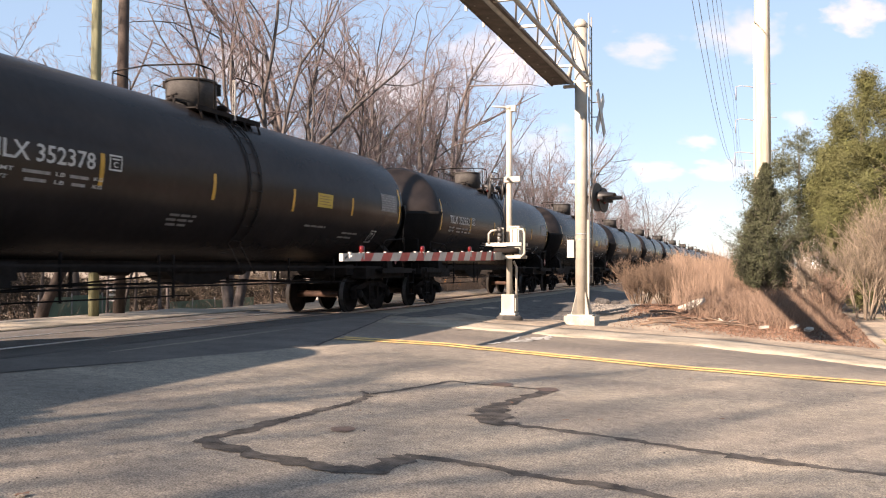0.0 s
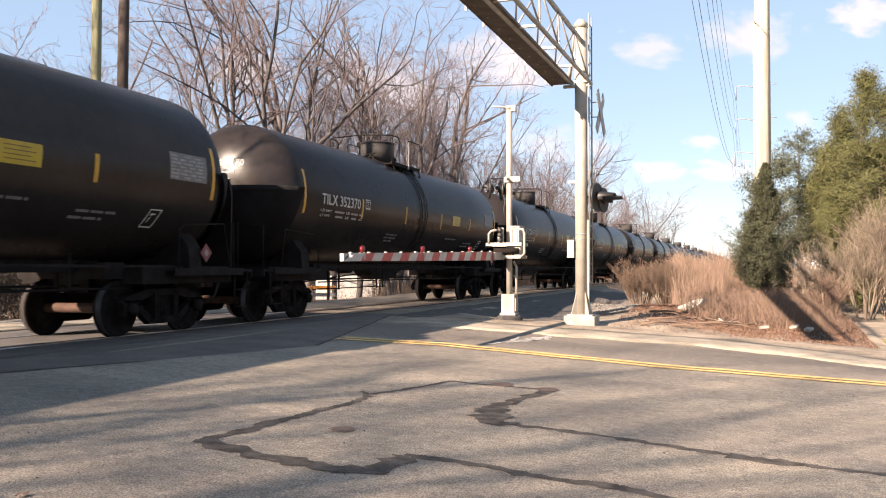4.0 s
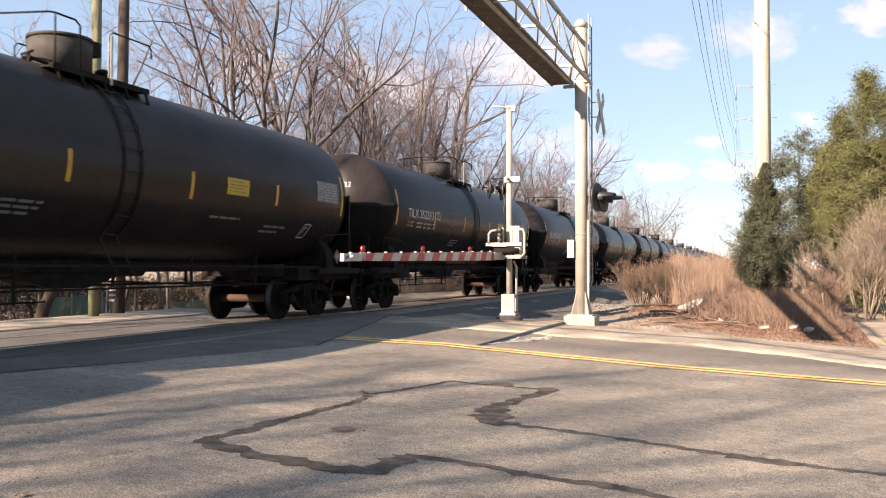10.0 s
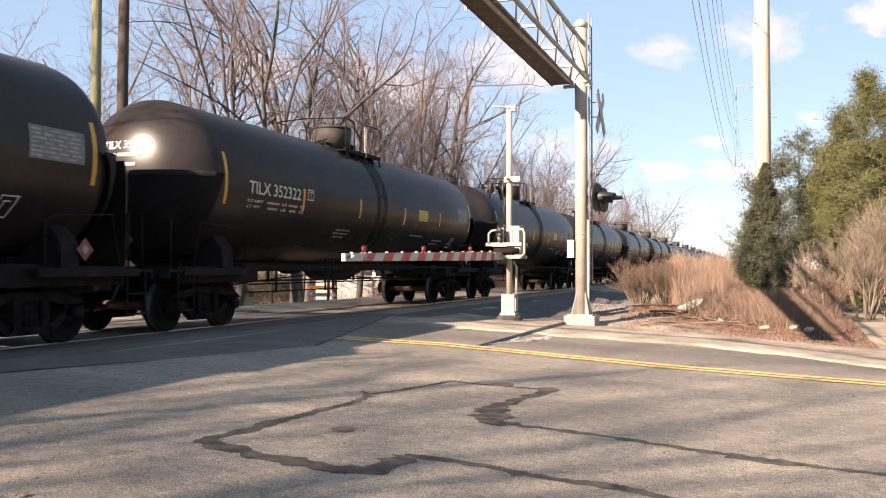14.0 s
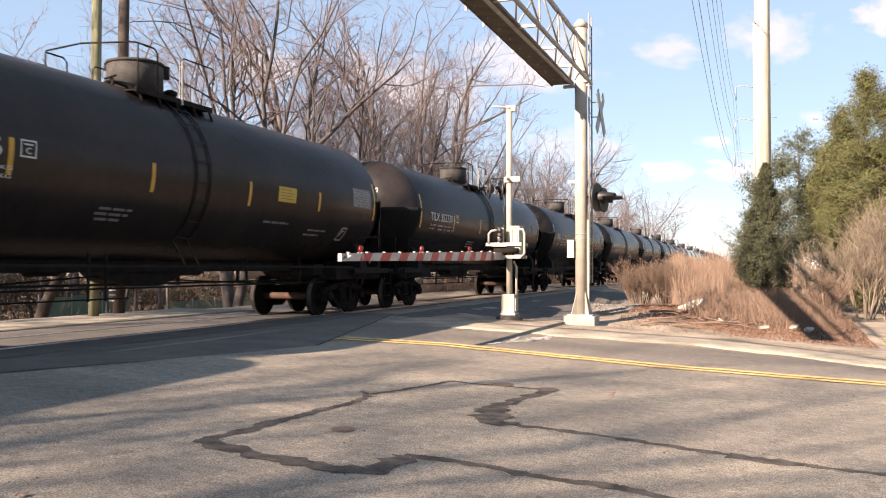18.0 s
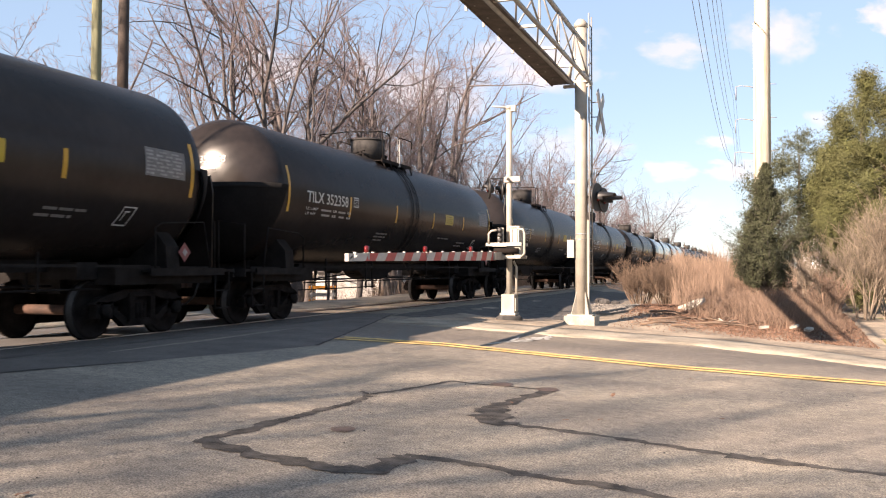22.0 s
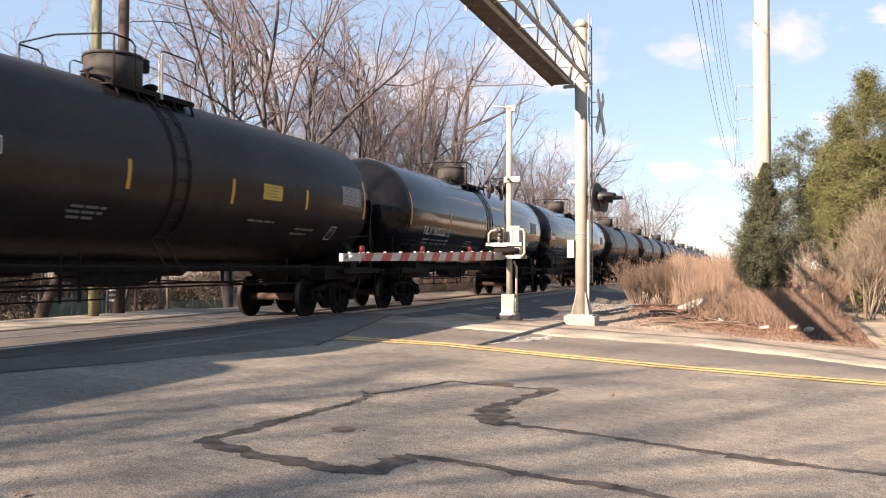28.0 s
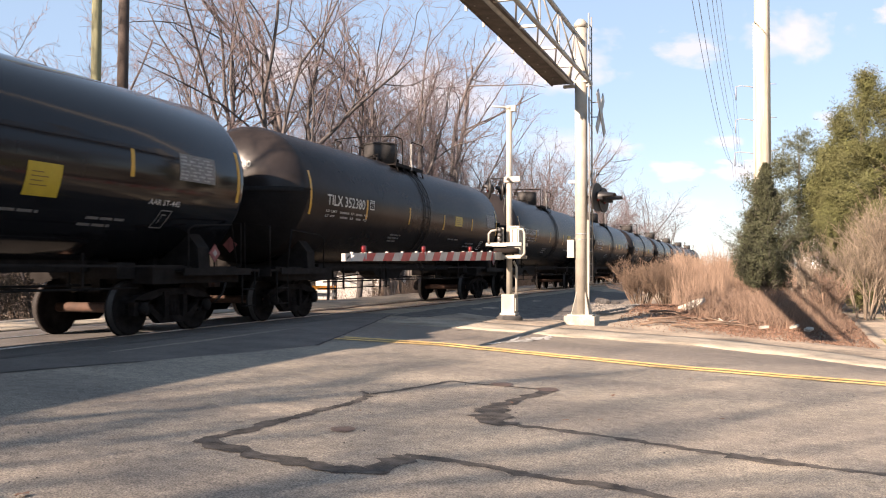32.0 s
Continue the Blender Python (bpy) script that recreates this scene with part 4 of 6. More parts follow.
# mechanism
case = part("mechanism_case", Build().box(0.07, -0.2, 1.60, 0.29, 0.2, 2.10), ALU, gate, "silver gate mechanism case")
part("case_rib", Build().box(0.10, -0.215, 1.68, 0.13, -0.2, 2.06), GALV, case)
part("case_rib", Build().box(0.22, -0.215, 1.68, 0.25, -0.2, 2.06), GALV, case)
part("case_cover", Build().box(0.05, -0.23, 2.10, 0.31, 0.23, 2.14), ALU, case)
part("upper_bar", Build().box(-0.50, -0.32, 1.66, 0.38, -0.25, 1.74), ALU, gate)
part("lower_bar", Build().box(-0.52, -0.32, 1.36, 0.36, -0.24, 1.43), ALU, gate)
part("upper_bar", Build().box(-0.50, 0.25, 1.66, 0.38, 0.32, 1.74), ALU, gate)
part("lower_bar", Build().box(-0.52, 0.24, 1.36, 0.36, 0.32, 1.43), ALU, gate)
for z in (1.80, 1.92, 2.04):
    part("counterweight", Build().revolve([(-0.36, 0.02), (-0.355, 0.055), (-0.26, 0.06), (-0.25, 0.02)], "y", (-0.15, 0, z), 14), LAMPBLACK, gate, "black round counterweight")
part("weight_plate", Build().box(-0.22, -0.25, 1.72, -0.08, -0.20, 2.10), ALU, gate)
part("guard_loop", Build().tube([(0.28, -0.33, 2.07), (0.42, -0.33, 2.05), (0.46, -0.33, 1.95), (0.46, -0.33, 1.48), (0.38, -0.33, 1.40)], 0.028, 8), ALU, gate)
part("guard_loop", Build().tube([(-0.42, -0.33, 1.72), (-0.42, -0.33, 1.95), (-0.36, -0.33, 2.02), (-0.22, -0.33, 2.04)], 0.028, 8), ALU, gate)
part("main_shaft", Build().tube([(-0.3, -0.28, 1.54), (0.3, -0.28, 1.54)], 0.07, 12), GRIME, gate)
part("shaft_housing", Build().box(0.18, -0.26, 1.43, 0.34, 0.2, 1.66), ALU, gate)

# the arm lies across the lane, towards the camera
ARM_LEN = 8.3
ARM_POSE = pose(4.93, 20.45, 1.42, 0.87)
gate_arm = thing("gate_arm", "lowered gate arm with red and white stripes", "gate arm", at=ARM_POSE)
part("arm_root", Build().box(-0.08, -0.7, -0.09, 0.08, 0.1, 0.09), GALV, gate_arm)
n_st, l0 = 20, 0.45
for i in range(n_st):
    y0 = l0 + (ARM_LEN - l0) * i / n_st
    y1 = l0 + (ARM_LEN - l0) * (i + 1) / n_st
    h0, h1 = 0.105 - 0.045 * y0 / ARM_LEN, 0.105 - 0.045 * y1 / ARM_LEN
    b = Build()
    sk = 0.07
    for y, h in ((y0, h0), (y1, h1)):
        b.v += [(-0.035, -y - sk, -h), (0.035, -y - sk, -h), (0.035, -y + sk, h), (-0.035, -y + sk, h)]
    for q in ((0, 1, 2, 3), (7, 6, 5, 4), (0, 4, 5, 1), (1, 5, 6, 2), (2, 6, 7, 3), (3, 7, 4, 0)):
        b.face(list(q)[::-1])
    red = i % 2 == 0
    part("red_stripe" if red else "white_stripe", b, REDPAINT if red else WHITEPAINT, gate_arm)
part("arm_tip", Build().box(-0.032, -ARM_LEN - 0.28, -0.062, 0.032, -ARM_LEN - 0.08, 0.055), WHITEPAINT, gate_arm, "scuffed white arm tip")
part("tip_mark", Build().prism([(-ARM_LEN - 0.24, -0.04), (-ARM_LEN - 0.12, 0.0), (-ARM_LEN - 0.14, 0.03), (-ARM_LEN - 0.22, 0.0)], "x", 0.033, 0.036), LAMPBLACK, gate_arm)
for y in (7.85, 5.2, 2.35):
    h = 0.105 - 0.045 * y / ARM_LEN
    lt = part("arm_light", Build().revolve([(h, 0.035), (h + 0.03, 0.042), (h + 0.10, 0.042), (h + 0.115, 0.02)], "z", (0, -y, 0), 14), REDLENS, gate_arm, "small red gate arm light")
    part("light_bracket", Build().box(-0.04, -y - 0.03, h - 0.1, 0.04, -y + 0.03, h + 0.01), GALV, lt)
for i in range(12):
    y = 0.8 + i * 0.68
    h = 0.105 - 0.045 * y / ARM_LEN
    part("arm_bolt", Build().box(-0.02, -y - 0.025, h - 0.01, 0.02, -y + 0.025, h + 0.018), WHITEPAINT, gate_arm)

# cantilever signal
SX, SY, SZ = 6.81, 20.95, -0.12
sig = thing("cantilever_signal", "silver cantilever crossing signal with truss, walkway and ladder", "signal mast", at=pose(SX, SY, SZ))
part("footing", Build().box(-0.36, -0.36, -0.5, 0.36, 0.36, 0.12), CONCRETE, sig, "pale square concrete footing")
foot = Build()
for k in range(4):
    m = pose(0, 0, 0, 0, 0, 45 + 90 * k)
    b0 = len(foot.v)
    foot.prism([(0.12, 0.14), (0.30, 0.14), (0.13, 0.75)], "y", -0.012, 0.012)
    for i in range(b0, len(foot.v)):
        foot.v[i] = tuple(m @ Vector(foot.v[i]))
part("base_plate", Build().box(-0.3, -0.3, 0.12, 0.3, 0.3, 0.155), ALU, sig)
part("gusset", foot, ALU, sig)
part("mast", Build().tube([(0, 0, 0.15), (0, 0, 7.05)], 0.148, 24), ALU, sig)
part("mast_cap", Build().revolve([(7.0, 0.165), (7.1, 0.165), (7.2, 0.08), (7.22, 0.02)], "z", (0, 0, 0), 20), ALU, sig)
part("mast_band", Build().revolve([(2.04, 0.155), (2.07, 0.155)], "z", (0, 0, 0), 20).revolve([(1.92, 0.155), (1.94, 0.155)], "z", (0, 0, 0), 20), GALV, sig)
part("junction_box", Build().box(-0.32, -0.14, 1.50, -0.16, 0.14, 1.92), ALU, sig)
part("bracket", Build().box(-0.30, -0.05, 3.28, -0.14, 0.05, 3.34), WHITEPAINT, sig)
part("cable_pipe", Build().tube([(0.17, -0.04, 2.4), (0.17, -0.04, 0.55), (0.17, -0.04, 0.3)], 0.025, 8), ALU, sig)
lad = Build()
for y in (-0.16, 0.2):
    lad.tube([(0.22, y, 0.9), (0.22, y, 7.3)], 0.02, 6)
part("ladder_rail", lad, GALV, sig)
for i in range(21):
    part("ladder_rung", Build().tube([(0.22, -0.16, 1.05 + i * 0.3), (0.22, 0.2, 1.05 + i * 0.3)], 0.012, 5), GALV, sig)
# truss towards the camera, over the lane
TL = 10.3
zb, zt = 5.68, 6.68
ch = {"a": (-0.24, zb), "b": (0.22, zb), "t": (0.02, zt)}
for k in "abt":
    x, z = ch[k]
    part("chord", Build().tube([(x, 0.15, z), (x - 0.02, -TL, z)], 0.043 if k != "t" else 0.052, 10), GALV, sig)
for i in range(6):
    y0, y1 = -0.1 - i * 1.7, -0.1 - (i + 1) * 1.7
    ym = (y0 + y1) / 2
    for k in "ab":
        x, z = ch[k]
        part("diagonal", Build().tube([(x, y0, z), (0.02, ym, zt)], 0.02, 7).tube([(0.02, ym, zt), (x, y1, z)], 0.02, 7), GALV, sig)
    part("cross_strut", Build().box(-0.17, y0 - 0.03, zb - 0.01, 0.22, y0 + 0.03, zb + 0.04), ALU, sig)
part("end_frame", Build().box(-0.42, -0.06, zb - 0.10, 0.26, 0.06, zb - 0.04).tube([(-0.36, 0.0, zb), (-0.05, 0, zt)], 0.05, 8).tube([(0.17, 0.0, zb), (0.0, 0, zt)], 0.05, 8), ALU, sig)
part("walkway", Build().prism([(-0.70, 0.05), (-0.60, -TL), (-0.10, -TL), (-0.19, 0.05)], "z", zb + 0.0, zb + 0.05).prism([(-0.73, 0.08), (-0.63, -TL), (-0.60, -TL), (-0.70, 0.08)], "z", zb - 0.02, zb + 0.12), WALKWAY, sig, "brown walkway planking under the truss")
for i in range(9):
    part("walkway_lug", Build().box(-0.765 + i * 0.01, -0.5 - i * 1.05, zb - 0.07, -0.725 + i * 0.01, -0.46 - i * 1.05, zb + 0.02), ALU, sig)
for i in range(26):
    part("walkway_bolt", Build().box(-0.24 - 0.30 * (i % 2), -0.35 - i * 0.38, zb - 0.012, -0.215 - 0.30 * (i % 2), -0.325 - i * 0.38, zb + 0.01), WHITEPAINT, sig)
# flashers beside the mast, and crossbucks seen nearly edge-on
part("flasher_arm", Build().tube([(0.1, 0.1, 2.95), (0.42, 0.1, 2.95)], 0.035, 8), LAMPBLACK, sig)
flasher(sig, pose(0.40, 0.0, 2.93, 0, 0, 76), r=0.34, hl=0.42, hr=0.14)
flasher(sig, pose(0.50, 0.30, 2.88, 0, 0, 78), r=0.30, hl=0.42, hr=0.14)


def crossbuck(parent, at):
    cb = part("crossbuck", Build().box(-0.6, -0.012, -0.115, 0.6, 0.012, 0.115, pose(0, 0, 0, 0, 50, 0)), GALV, parent, "weathered grey back of a crossbuck sign", at=at)
    part("crossbuck_blade", Build().box(-0.6, 0.014, -0.115, 0.6, 0.034, 0.115, pose(0, 0, 0, 0, -50, 0)), GALV, cb)
    return cb


crossbuck(sig, pose(0.47, 0.05, 4.93, 0, 0, 87))
for z in (4.85, 5.2):
    part("sign_bracket", Build().tube([(0.22, 0.05, z), (0.46, 0.05, z)], 0.014, 5), GALV, sig)
crossbuck(sig, pose(-0.02, -3.9, 7.35, 0, 0, 87))

# ---- poles and wires ----
def wood_pole(name, label, x, y, r0, r1, h, m, lean=(0, 0), group="utility poles"):
    z = ground_z(x, y)
    b = Build().tube([(0, 0, -0.3), (lean[0] * 0.5, lean[1] * 0.5, h * 0.5), (lean[0], lean[1], h)], [r0, (r0 + r1) / 2, r1], 18)
    p = thing(name, label, "utility pole", group, at=pose(x, y, z))
    part("shaft", b, m, p)
    return p


wood_pole("utility_pole", "weathered greenish wooden utility pole beyond the track", -3.95, 16.85, 0.125, 0.11, 11.5, POLEWOOD, (0.03, 0.0))
p2 = wood_pole("utility_pole", "dark brown wooden utility pole, slightly leaning", -4.35, 18.2, 0.15, 0.125, 11.5, POLEDARK, (0.05, 0.1))
for i in range(5):
    part("pole_step", Build().box(-0.19, -0.14, 0.3 + i * 0.13, 0.02, -0.10, 0.36 + i * 0.13), GALV, p2)
PLX = 10.85
for i, (y, r) in enumerate(((31.5, 0.275), (98, 0.33), (165, 0.33), (240, 0.33))):
    p = wood_pole("transmission_pole", "tall pale transmission pole with peeling surface", PLX + 0.004 * y * (i == 0) + 0.02 * i, y, r, r * 0.78, 27, POLEPALE, group="transmission poles")
    for k, (z, w) in enumerate(((13.4, 2.15), (16.9, 2.05), (20.4, 2.0))):
        for s in ((-1,) if i == 0 else (-1, 1)):
            part("davit_arm", Build().tube([(0, 0, z - 0.25), (s * w * 0.35, 0, z - 0.02), (s * w * 0.75, 0, z + 0.1), (s * w, 0, z + 0.05)], [0.06, 0.05, 0.04, 0.03], 8), GALV, p)
        part("insulator", Build().tube([(-w, 0, z + 0.02), (-w, 0, z - 1.4)], 0.06, 8), WIRE, p)
wires = thing("overhead_wires", "thin dark overhead wires between transmission poles", "wires")
for k, (z, w) in enumerate(((13.4, 2.15), (16.9, 2.05), (20.4, 2.0))):
    for j, dx in enumerate((0.0, -0.3)):
        for y0, y1 in ((-35, 31.5), (31.5, 98), (98, 165), (165, 240)):
            pts = []
            for t in steps(0, 1, 14):
                sag = 1.9 * 4 * t * (1 - t)
                pts.append((PLX - w + dx, y0 + (y1 - y0) * t, z - 1.4 - sag + 0.35 * j))
            part("wire", Build().tube(pts, 0.013, 4, caps=False), WIRE, wires)


# ---- trees and brush ----
def bare_tree(seed, height, spread=1.0, trunk=0.2, forks=1, first=0.3):
    """A leafless tree: a trunk that divides into rising leaders, crooked limbs and thin twigs."""
    rnd = random.Random(seed)
    wood, twig = Build(), Build()
    kids = (0, 9, 6, 5)

    def grow(p, d, length, r, level):
        n = (5, 7, 5, 4, 3)[level]
        pts, rad, dirs = [p], [r], [d]
        end = r * (0.72, 0.28, 0.35, 0.45, 0.5)[level]
        for i in range(1, n + 1):
            w = (0.05, 0.15, 0.25, 0.3, 0.28)[level]
            d = (d + Vector((rnd.gauss(0, w), rnd.gauss(0, w), rnd.gauss(0, w * 0.7) + (0, 0.06, 0.07, 0.04, 0.0)[level]))).normalized()
            pts.append(pts[-1] + d * (length / n))
            rad.append(r + (end - r) * i / n)
            dirs.append(d)
        (wood if level < 3 else twig).tube(pts, rad, (10, 7, 5, 3, 3)[level], caps=False)
        if level == 0:
            lead = rnd.choice((2, 3, 3, 4))
            a0 = rnd.uniform(0, 6.283)
            for k in range(lead):
                az = a0 + 6.283 * (k + rnd.uniform(-0.2, 0.2)) / lead
                tilt = rnd.uniform(0.12, 0.5) * spread
                nd = (d + Vector((math.cos(az), math.sin(az), 0)) * tilt).normalized()
                grow(pts[-1], nd, (height - length) * rnd.uniform(0.75, 1.0), end * rnd.uniform(0.6, 0.85), 1)
            for k in range(2):
                t = rnd.uniform(0.45, 0.95)
                az = rnd.uniform(0, 6.283)
                i = min(n - 1, int(t * n))
                nd = Vector((math.cos(az), math.sin(az), rnd.uniform(0.6, 1.3))).normalized()
                grow(pts[i].lerp(pts[i + 1], t * n - i), nd, height * rnd.uniform(0.22, 0.36), r * rnd.uniform(0.28, 0.42), 1)
            return
        if level == 4:
            return
        for k in range(kids[level]):
            lo = 0.18
            t = min(0.999, lo + (1 - lo) * (k + rnd.uniform(0.1, 0.9)) / kids[level])
            i = min(n - 1, int(t * n))
            q = pts[i].lerp(pts[i + 1], t * n - i)
            dd = dirs[i + 1]
            side = Matrix.Rotation(rnd.uniform(0, 6.283), 3, dd) @ dd.orthogonal().normalized()
            ang = rnd.uniform(0.45, 1.05)
            nd = (dd * math.cos(ang) + side * math.sin(ang) * spread).normalized()
            if nd.z < -0.05:
                nd.z *= -0.5
            nl = length * rnd.uniform(0.34, 0.62) * (1.1 - 0.45 * t)
            rr = max(0.0075, (r + (end - r) * t) * rnd.uniform(0.40, 0.62))
            grow(q, nd, max(0.35, nl), rr, level + 1)
    for f in range(forks):
        a = 6.283 * f / forks + seed
        tilt = 0.04 if forks == 1 else 0.2
        grow(Vector((0.15 * math.cos(a) * (forks > 1), 0.15 * math.sin(a) * (forks > 1), -0.2)),
             Vector((tilt * math.cos(a), tilt * math.sin(a), 1)).normalized(), height * first, trunk, 0)
    return wood, twig


kinds = []
for i, (h, sp, tr) in enumerate(((15.5, 1.0, 0.21), (13.5, 0.8, 0.17), (16.5, 1.1, 0.26), (11.5, 0.95, 0.14), (14.5, 0.75, 0.18), (13.0, 1.1, 0.20))):
    w, t = bare_tree(11 + i, h, sp, tr, 2 if i in (0, 4) else 1, (0.30, 0.42, 0.36, 0.25, 0.40, 0.33)[i])
    src = thing("bare_tree", "tall leafless tree with grey-brown branches beyond the track", "tree", "leafless trees along the track")
    part("trunk", w, BARK, src)
    part("crown", t, TWIG, src, "fine reddish bare twigs")
    kinds.append(src)
rnd = random.Random(5)
spots = []
# row beyond the track, seen over the train
for u_x, y in ((-9.0, 30.5), (-8.2, 34), (-9.6, 37), (-7.2, 38.5), (-7.5, 43.5), (-9.4, 47), (-6.9, 50),
               (-10, 54), (-9.5, 56), (-8.5, 63), (-7, 68), (-10.5, 72), (-7.5, 78), (-9, 86), (-7.5, 94), (-11, 100), (-8, 108), (-14, 46), (-15, 60), (-11.5, 34),
               (-8, 122), (-10, 136), (-8, 150), (-9, 170), (-8, 195), (-10, 225), (-13, 80), (-14, 112), (-17, 70), (-18, 52), (-13, 66), (-11.5, 52), (-12, 60), (-16.5, 30), (-9.5, 88)):
    spots.append((u_x, y, rnd.uniform(0.8, 1.08) * (1.0 if y > 84 else 0.74 if y > 65 else 1.0)))
# trees upstream of the view, whose shadows fall across the road
for u_x, y in ((-6.4, -14.0), (-7.4, -18), (-8.5, -19), (-8.4, -24)):
    spots.append((u_x, y, rnd.uniform(1.1, 1.25)))
# unseen trees added beside the view to shade the undergrowth and the track
for u_x, y in ((-7.2, 7.6), (-11.5, 11), (-13, 13), (-12, 8), (-13.5, 9.5), (-12.2, 14), (-14.5, 7), (-19, 14), (-22, 20), (-25, 13), (-28, 22), (-23, 7), (-31, 15), (-18, 7), (-27, 4)):
    spots.append((u_x, y, rnd.uniform(0.95, 1.15) if u_x < -8 else 0.95))
# unseen trees added on the near side and behind the view, enclosing it against the sky
for i in range(44):
    if i < 32:
        spots.append((30 + 18 * rnd.random() + 0.10 * max(0, i * 5 - 20), -30 + i * 5 + rnd.uniform(-2, 2), rnd.uniform(0.85, 1.15)))
    else:
        spots.append((-2 + (i - 32) * 4 + rnd.uniform(-2, 2), -38 - 12 * rnd.random(), rnd.uniform(0.9, 1.2)))
spots += [(-8.3, 45.5, 0.95), (-9.8, 41.0, 0.92)]
for i, (x, y, s) in enumerate(spots):
    k = i % len(kinds)
    m = Matrix.Translation((x, y, ground_z(x, y))) @ Matrix.Rotation(rnd.uniform(0, 6.28), 4, "Z") @ Matrix.Scale(s * (1.06 if 20 < y < 62 else 1.0), 4)
    if i < len(kinds):
        ob = kinds[k]
        ob.matrix_world = m
    else:
        ob = copy_thing(kinds[k], m)

# slender young trees between them
slim = []
for i in range(3):
    w, t = bare_tree(71 + i, 9 + i, 0.75, 0.07, 1, 0.4)
    src = thing("sapling", "slender leafless young tree in the undergrowth", "tree", "young trees along the track")
    part("trunk", w, BARK, src)
    part("crown", t, TWIG, src, "fine reddish bare twigs")
    slim.append(src)
for i in range(52):
    x, y = -6.6 - 8 * rnd.random() ** 1.5, 26.5 + 120 * rnd.random() ** (1.3 if i < 24 else 0.8)
    if i % 9 == 0:
        x, y = -14 - 3 * rnd.random(), 27.0 + i * 0.12
    m = Matrix.Translation((x, y, ground_z(x, y))) @ Matrix.Rotation(rnd.uniform(0, 6.28), 4, "Z")
    if i < 3:
        slim[i].matrix_world = m
    else:
        copy_thing(slim[i % 3], m)


def leafy(b, p, size, rnd, up=0.3, wide=0.35):
    """A small tuft: three crossed leaf blades."""
    for _ in range(3):
        d = Vector((rnd.gauss(0, 1), rnd.gauss(0, 1), rnd.gauss(up, 0.7))).normalized()
        s = d.orthogonal().normalized() * size * wide
        s = Matrix.Rotation(rnd.uniform(0, 6.28), 3, d) @ s
        k = len(b.v)
        q = p + d * size
        b.v += [tuple(p - s * 0.4), tuple(p + d * size * 0.55 + s), tuple(q), tuple(p + d * size * 0.5 - s)]
        b.face([k, k + 1, k + 2, k + 3])


def evergreen(name, label, x, y, lobes, mat_, seed, tufts, size, shape="cone", base=0.3, lean=0.0, wide=0.24, loose=1.0, spiky=False, per=26, ball=0.0, rough=0.85):
    h = lobes[0][2]
    rnd = random.Random(seed)
    z = ground_z(x, y)
    t = thing(name, label, "evergreen tree", at=pose(x, y, z))
    tr = Build().tube([(0, 0, -0.3), (lean * 0.5, 0, h * 0.5), (lean, 0, h * 0.97)], [0.05 + h * 0.012, 0.03 + h * 0.008, 0.015], 8)
    part("trunk", tr, BARK, t)
    b, limb = Build(), Build()
    total = sum(q[2] * q[3] for q in lobes)
    for dx, dy, hh, r in lobes:
        nb = int(tufts * hh * r / total) // per
        for i in range(nb):
            f = base / hh + (1 - base / hh) * ((i + rnd.random()) / nb) ** 0.9
            az = rnd.uniform(0, 6.283)
            if shape == "cone":
                rr = r * (1 - f) ** 0.9 * min(1, 0.6 + f * 2.5)
            elif shape == "round":
                rr = r * math.sin(math.pi * min(1, 0.15 + 0.8 * (f * hh - base) / (hh - base))) ** 0.7
            else:
                rr = r * min(1, 0.55 + f * 1.6) * (1 - f ** 1.8) ** 0.85
            rr *= rnd.uniform(0.55, 1.1) * (1 + (0.35 * rnd.random() ** 3 if spiky else 0)) * (1 + rough * noise.noise((math.cos(az) * 1.1 + dx, math.sin(az) * 1.1 + dy, f * hh * 0.75 + seed)))
            o = Vector((dx * min(1, 0.3 + f), dy * min(1, 0.3 + f), f * hh))
            tip = o + Vector((math.cos(az) * rr, math.sin(az) * rr, rr * (rnd.uniform(0.3, 0.9) if spiky else rnd.uniform(0.1, 0.65))))
            limb.tube([o, tip], [0.012 + 0.003 * hh * (1 - f), 0.005], 3, caps=False)
            for _ in range(per):
                w = rnd.random() ** 0.5
                jit = Vector((rnd.gauss(0, 1), rnd.gauss(0, 1), rnd.gauss(0, 1)))
                if ball:
                    p = tip + jit * ball if w > 0.45 else o.lerp(tip, 0.4 + 0.6 * w) + jit * 0.1
                else:
                    p = o.lerp(tip, 0.25 + 0.78 * w) + jit * (0.04 + 0.085 * rr) * loose
                leafy(b, p, size * rnd.uniform(0.6, 1.5), rnd, 0.5, wide)
    tagged(part("branchwork", limb, BARK, t), kind="stuff")
    part("crown", b, mat_, t)
    return t


evergreen("cedar", "dark green young cedar at the edge of the brush", 11.05, 30.5, ((0, 0, 4.3, 1.45), (-0.45, 0, 2.8, 1.0), (-0.1, -0.3, 2.0, 1.3)), CEDAR, 3, 42000, 0.09, wide=0.07, base=0.1, loose=0.55, spiky=True, per=44, rough=0.55)
evergreen("arborvitae", "tall broad yellow-green evergreen tree", 14.2, 33.5, ((0.1, 0, 8.1, 1.2), (0.9, 0.2, 7.4, 1.4), (-0.65, 0, 6.9, 0.9), (-1.0, 0.1, 5.8, 0.9), (-1.3, 0, 4.9, 0.95), (-1.0, -0.5, 4.0, 1.15), (0.3, -0.8, 5.6, 1.6), (1.35, -0.5, 6.2, 1.5)), ARBOR, 4, 165000, 0.075, "egg", 0.1, wide=0.10, spiky=True, per=480, ball=0.2, rough=1.5)
